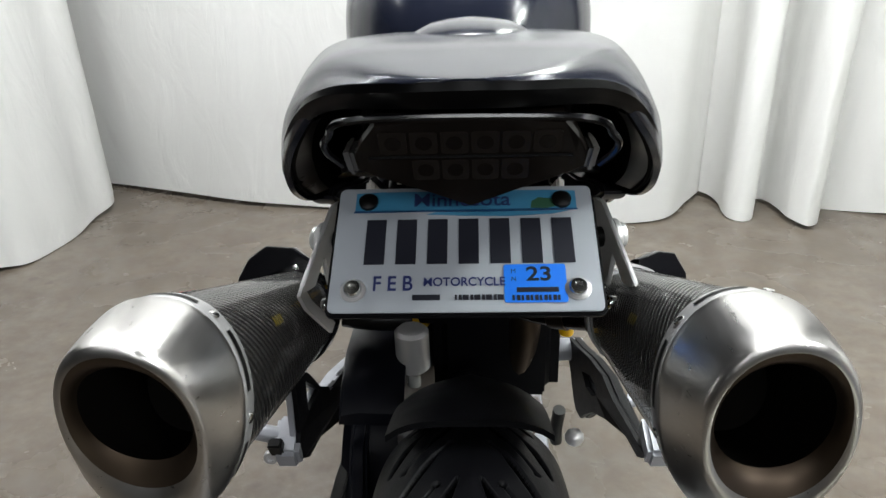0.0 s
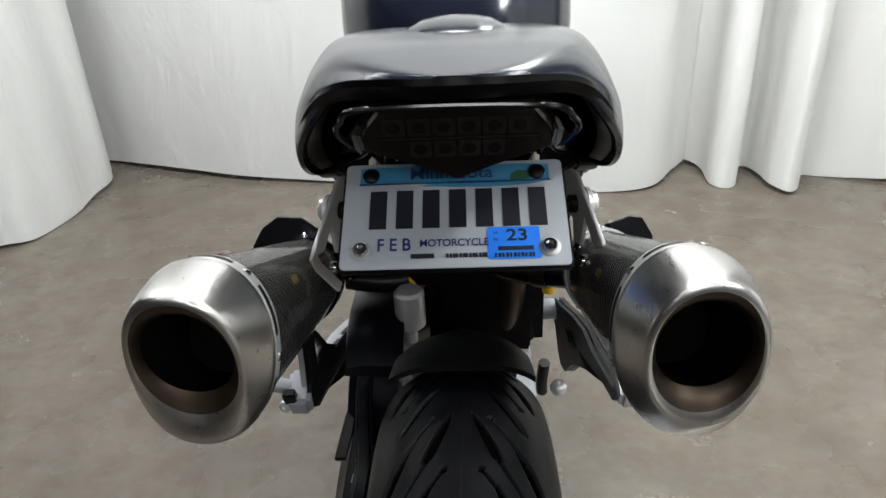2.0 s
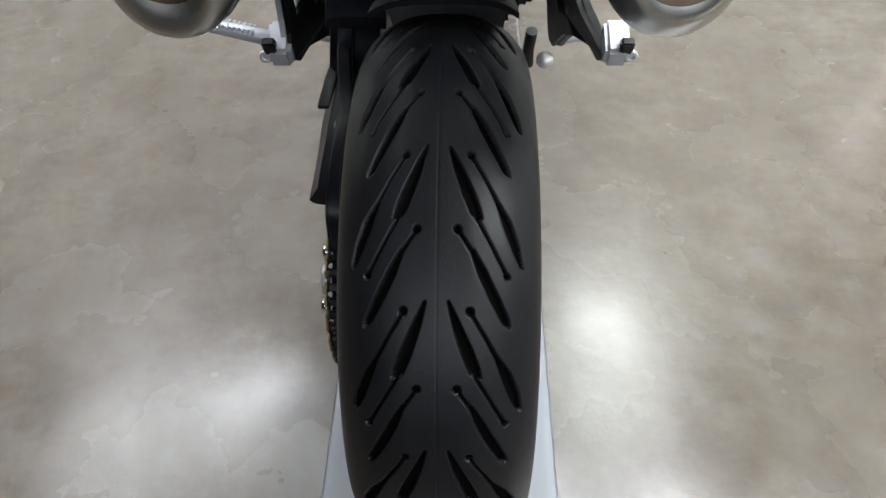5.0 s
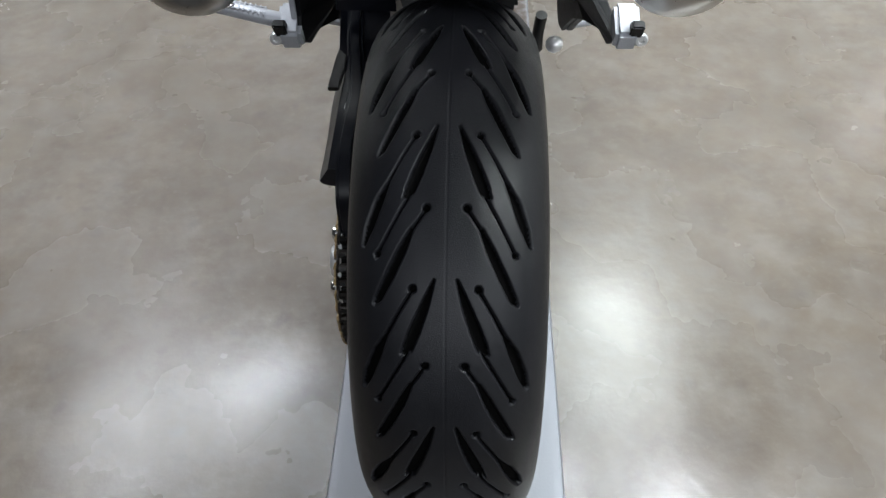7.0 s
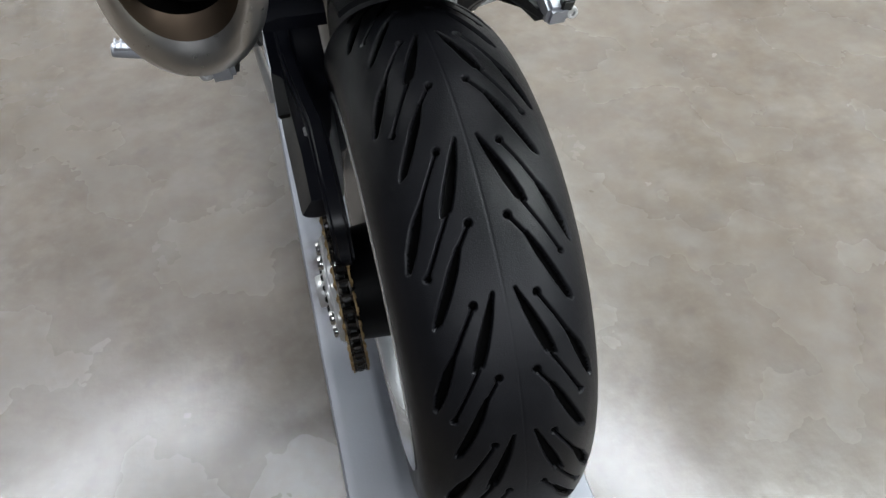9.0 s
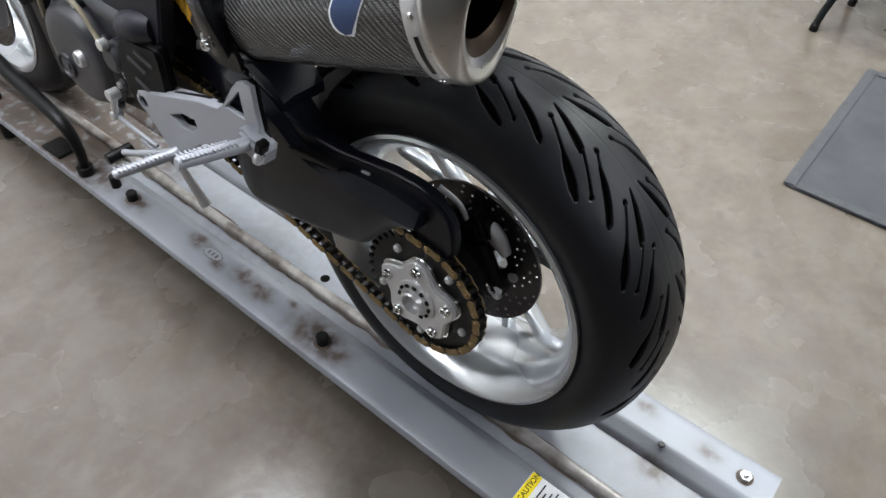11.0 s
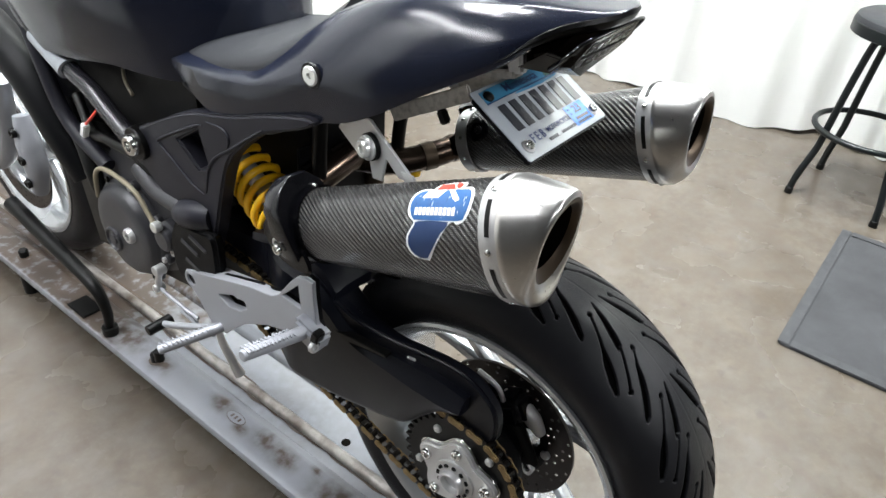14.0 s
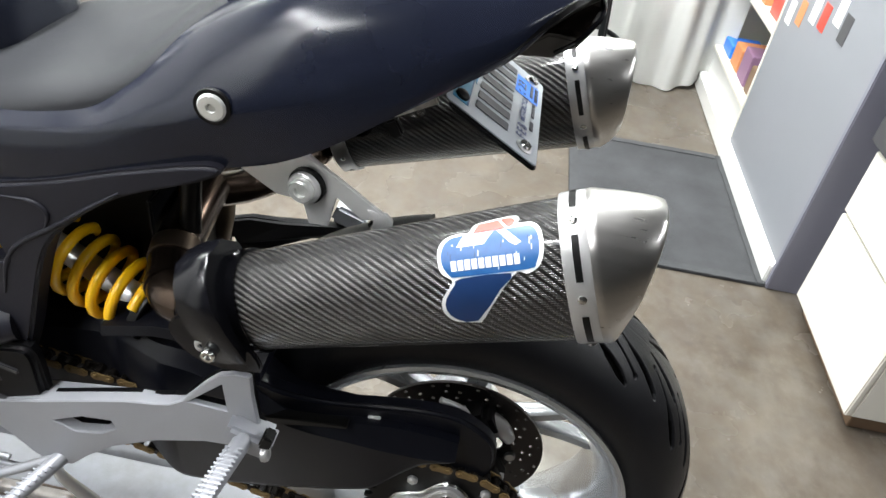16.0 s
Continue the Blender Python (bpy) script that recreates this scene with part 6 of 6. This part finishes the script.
for x, y in ((-0.137, 0.222), (-0.135, 0.815), (-0.137, 1.40), (0.116, -0.482), (0.122, 0.222), (0.122, 0.815)):
    dark = x < 0
    part("rust_ring", prism(circle(y, x, 0.017 if dark else 0.014, 18), 0.1002, 0.1012, Matrix(((0, 0, 1, 0), (0, 1, 0, 0), (1, 0, 0, 0), (0, 0, 0, 1))), 0), "dirt", railob)
    if dark:
        part("anchor_bolt", cylinder((x, y, 0.098), (x, y, 0.122), 0.012, 16, 0.003), "bolt", railob)
    else:
        part("anchor_bolt", cylinder((x, y, 0.100), (x, y, 0.1075), 0.0105, 6, 0.001), "zinc", railob)
        part("bolt_end", cylinder((x, y, 0.107), (x, y, 0.1125), 0.0055, 14), "chrome", railob)
lie = Matrix(((0, 0, 1, 0), (0, 1, 0, 0), (1, 0, 0, 0), (0, 0, 0, 1)))
part("warning_label", prism(rect(-0.300, -0.160, -0.216, -0.097), 0.1004, 0.1008, lie, 0), "white_stk", railob, "white and yellow warning label")
part("label_band", prism(rect(-0.234, -0.159, -0.217, -0.098), 0.1009, 0.1011, lie, 0), "yellow_stk", railob, "yellow warning band")
part("label_word", text_mesh("CAUTION", 0.0125, Matrix.Translation((-0.124, -0.2255, 0.1013)), 0.0001, 0.00015), "ink", railob, smooth=False)
part("label_triangle", prism([(-0.231, -0.1565), (-0.231, -0.1475), (-0.2205, -0.152)], 0.1012, 0.1014, lie, 0), "ink", railob, smooth=False)
for k in range(7):
    part("dark_bar", prism(rect(-0.2925 + 0.0078 * k, -0.156 + 0.004 * (k % 2), -0.2900 + 0.0078 * k, -0.104 - 0.006 * (k % 3)), 0.1009, 0.1011, lie, 0), "ink", railob)
# oval maker's badge, its letters as bars
part("badge", prism([(0.550 + 0.026 * math.cos(a), -0.127 + 0.0125 * math.sin(a)) for a in np.linspace(0, 2 * math.pi, 28, endpoint=False)], 0.1004, 0.1012, lie, 0), "dirt", railob, "small worn oval mark stamped on the rail")
part("badge_field", prism([(0.550 + 0.0246 * math.cos(a), -0.127 + 0.0112 * math.sin(a)) for a in np.linspace(0, 2 * math.pi, 28, endpoint=False)], 0.1013, 0.1015, lie, 0), "rail", railob)
for k in (-1, 0, 1):
    part("dark_bar", prism(rect(0.5475 + 0.011 * k, -0.1315, 0.5525 + 0.011 * k, -0.1225), 0.1016, 0.1018, lie, 0), "dirt", railob)
# round bar welded along the channel
part("channel_rod", tube([(-0.040, Y0 + 0.02, 0.0775), (-0.040, Y1 - 0.02, 0.0775)], 0.0115, 18, smooth=False), "rod", railob, "rusty round bar welded along the channel")
# black disc that paints the dark of the hole
part("drain_hole", prism(circle(0.352, -0.008, 0.010, 18), 0.0733, 0.0737, lie, 0), "soot_and_shade", railob)
part("rail_nub", cylinder((0.082, -0.352, 0.099), (0.082, -0.352, 0.1025), 0.006, 12), "bolt", railob)

# ---------------------------------------------------------------- things round the bay
mat_bm = prism([(x + 1.43, y - 0.53) for x, y in rounded_rect(0.77, 0.58, 0.018, 5)], 0.0004, 0.0072, Matrix(((0, 1, 0, 0), (0, 0, 1, 0), (1, 0, 0, 0), (0, 0, 0, 1))), 0.002)
mat_ob = tagged(part("floor_mat", mat_bm, "mat"), "grey ribbed rubber mat lying on the concrete floor", "floor mat")
for cx, cy, w, h in ((1.43, -0.2555, 0.765, 0.031), (1.43, -0.8045, 0.765, 0.031), (1.0605, -0.53, 0.031, 0.513), (1.7995, -0.53, 0.031, 0.513)):
    part("border", box(w, h, 0.004, Matrix.Translation((cx, cy, 0.0090)), 0.0018), "mat_edge", mat_ob)
rib = part("rib", prism([(0, 0), (0.0, 0.004), (0.004, 0.004), (0.004, 0)], 0, 0.030, None, 0), "mat", mat_ob, smooth=False)
rib.matrix_basis = pose(1.085, -0.29, 0.0020, 0, 0, 35)
count = 0
for a in range(13):
    for b in range(24):
        if count < 298 and (a or b):
            share(rib, "rib", pose(1.085 + 0.053 * a, -0.29 - 0.021 * b, 0.0020, 0, 0, 35 if a % 2 else -35), mat_ob)
            count += 1


def stool(m):
    s = tagged(new("bar_stool"), "black metal bar stool with a round padded seat", "stool")
    up = Matrix.Rotation(-math.pi / 2, 4, "Y")
    part("seat", lathe([(0.590, 0.165), (0.594, 0.186), (0.602, 0.192), (0.640, 0.193), (0.650, 0.189), (0.657, 0.176), (0.660, 0.12), (0.660, 0.02)], up, 48), "seat", s, "round black padded seat")
    part("seat_band", lathe([(0.596, 0.1935), (0.598, 0.196), (0.632, 0.196), (0.634, 0.1935)], up, 48), "stool", s)
    for k in range(4):
        a = radians(37.5) + k * math.pi / 2
        c, q = math.cos(a), math.sin(a)
        part("leg", tube([(r * c, r * q, z) for r, z in ((0.07, 0.585), (0.115, 0.578), (0.130, 0.54), (0.150, 0.40), (0.166, 0.26), (0.174, 0.19), (0.196, 0.115), (0.208, 0.07), (0.216, 0.016))], 0.0125, 12), "stool", s)
        part("foot_cap", cylinder((0.2165 * c, 0.2165 * q, 0.0005), (0.215 * c, 0.215 * q, 0.024), 0.0145, 14), "bolt", s)
    ring = [(0.193 * math.cos(a), 0.193 * math.sin(a), 0.262) for a in np.linspace(0, 2 * math.pi, 49)]
    part("foot_ring", tube(ring, 0.0105, 10, smooth=False), "stool", s)
    s.matrix_basis = m
    return s


stool(pose(2.095, -0.185, 0))


def cabinet():
    c = tagged(new("display_counter"), "pale grey counter with a glossy white plinth and open shelf", "counter")
    part("front_panel", box(0.77, 0.02, 0.94, Matrix.Translation((1.445, -0.835, 0.54)), 0.003), "greylam", c, "pale grey front panel")
    part("end_panel", box(0.02, 0.44, 1.0, Matrix.Translation((1.05, -1.035, 0.5005)), 0.003), "endlam", c, "darker grey end panel")
    part("plinth", box(1.56, 0.43, 0.07, Matrix.Translation((1.841, -1.022, 0.0355)), 0.004), "glosslam", c, "glossy white plinth")
    part("back_panel", box(0.78, 0.02, 0.94, Matrix.Translation((2.231, -1.225, 0.541)), 0.003), "laminate", c)
    part("divider", box(0.02, 0.39, 0.94, Matrix.Translation((1.842, -1.02, 0.541)), 0.003), "laminate", c)
    part("side_panel", box(0.02, 0.39, 0.94, Matrix.Translation((2.611, -1.02, 0.541)), 0.003), "laminate", c)
    for z in (0.19, 0.47, 0.75):
        part("shelf", box(0.748, 0.385, 0.018, Matrix.Translation((2.2265, -1.022, z)), 0.003), "laminate", c, "white shelf board")
    part("kick_board", box(0.748, 0.016, 0.109, Matrix.Translation((2.2265, -0.85, 0.1258)), 0.003), "glosslam", c)
    part("top", box(1.60, 0.46, 0.03, Matrix.Translation((1.83, -1.04, 1.0265)), 0.004), "laminate", c)
    return c


for bx, bz, sx, sz, key, lab in ((1.95, 0.199, 0.13, 0.10, "brown", "brown cardboard box standing on the shelf"), (2.10, 0.199, 0.12, 0.12, "purple", "purple printed packet standing on the shelf"), (2.24, 0.199, 0.12, 0.09, "orange", "orange printed packet standing on the shelf"),
                                 (2.40, 0.199, 0.14, 0.05, "tab", "pale blue packet lying on the shelf"), (2.00, 0.479, 0.14, 0.18, "red_stk", "red packet standing on the shelf"), (2.22, 0.479, 0.14, 0.14, "orange", "orange box standing on the shelf")):
    tagged(part("box", box(sx, 0.14, sz, Matrix.Translation((bx, -0.93, bz + sz / 2 + 0.0005)), 0.003), key), lab, "box")
for px_, pz_, key in ((1.76, 0.575, "white_stk"), (1.67, 0.60, "orange"), (1.57, 0.64, "white_stk"), (1.49, 0.645, "red_stk"), (1.40, 0.69, "white_stk"), (1.33, 0.665, "greydark")):
    tagged(part("paper_note", box(0.055, 0.001, 0.075, Matrix.Translation((px_, -0.8243, pz_)), 0), key, smooth=False), "small printed paper note stuck on the counter panel", "paper note", group="notes on the counter")
cabinet()


def drawers():
    c = tagged(new("drawer_unit"), "cream white drawer unit on a dark plinth", "drawer unit")
    part("carcass", box(0.43, 0.42, 0.46, Matrix.Translation((0.752, -1.087, 0.283)), 0.004), "laminate", c)
    part("plinth", box(0.40, 0.40, 0.05, Matrix.Translation((0.76, -1.10, 0.025)), 0.002), "brown", c)
    part("drawer_front", box(0.43, 0.014, 0.275, Matrix.Translation((0.752, -0.870, 0.192)), 0.003), "laminate", c)
    part("drawer_front", box(0.43, 0.014, 0.17, Matrix.Translation((0.752, -0.870, 0.422)), 0.003), "laminate", c)
    return c


drawers()
tagged(part("equipment_box", box(0.30, 0.24, 0.20, Matrix.Translation((0.85, -0.972, 0.6135)), 0.008), "greydark"), "dark grey equipment box standing on the drawer unit", "box")
tagged(part("cloth", box(0.10, 0.07, 0.02, pose(0.62, -0.93, 0.5235, 0, 0, 12), 0.008, 3), "lime"), "folded lime green cloth on the drawer unit", "cloth")
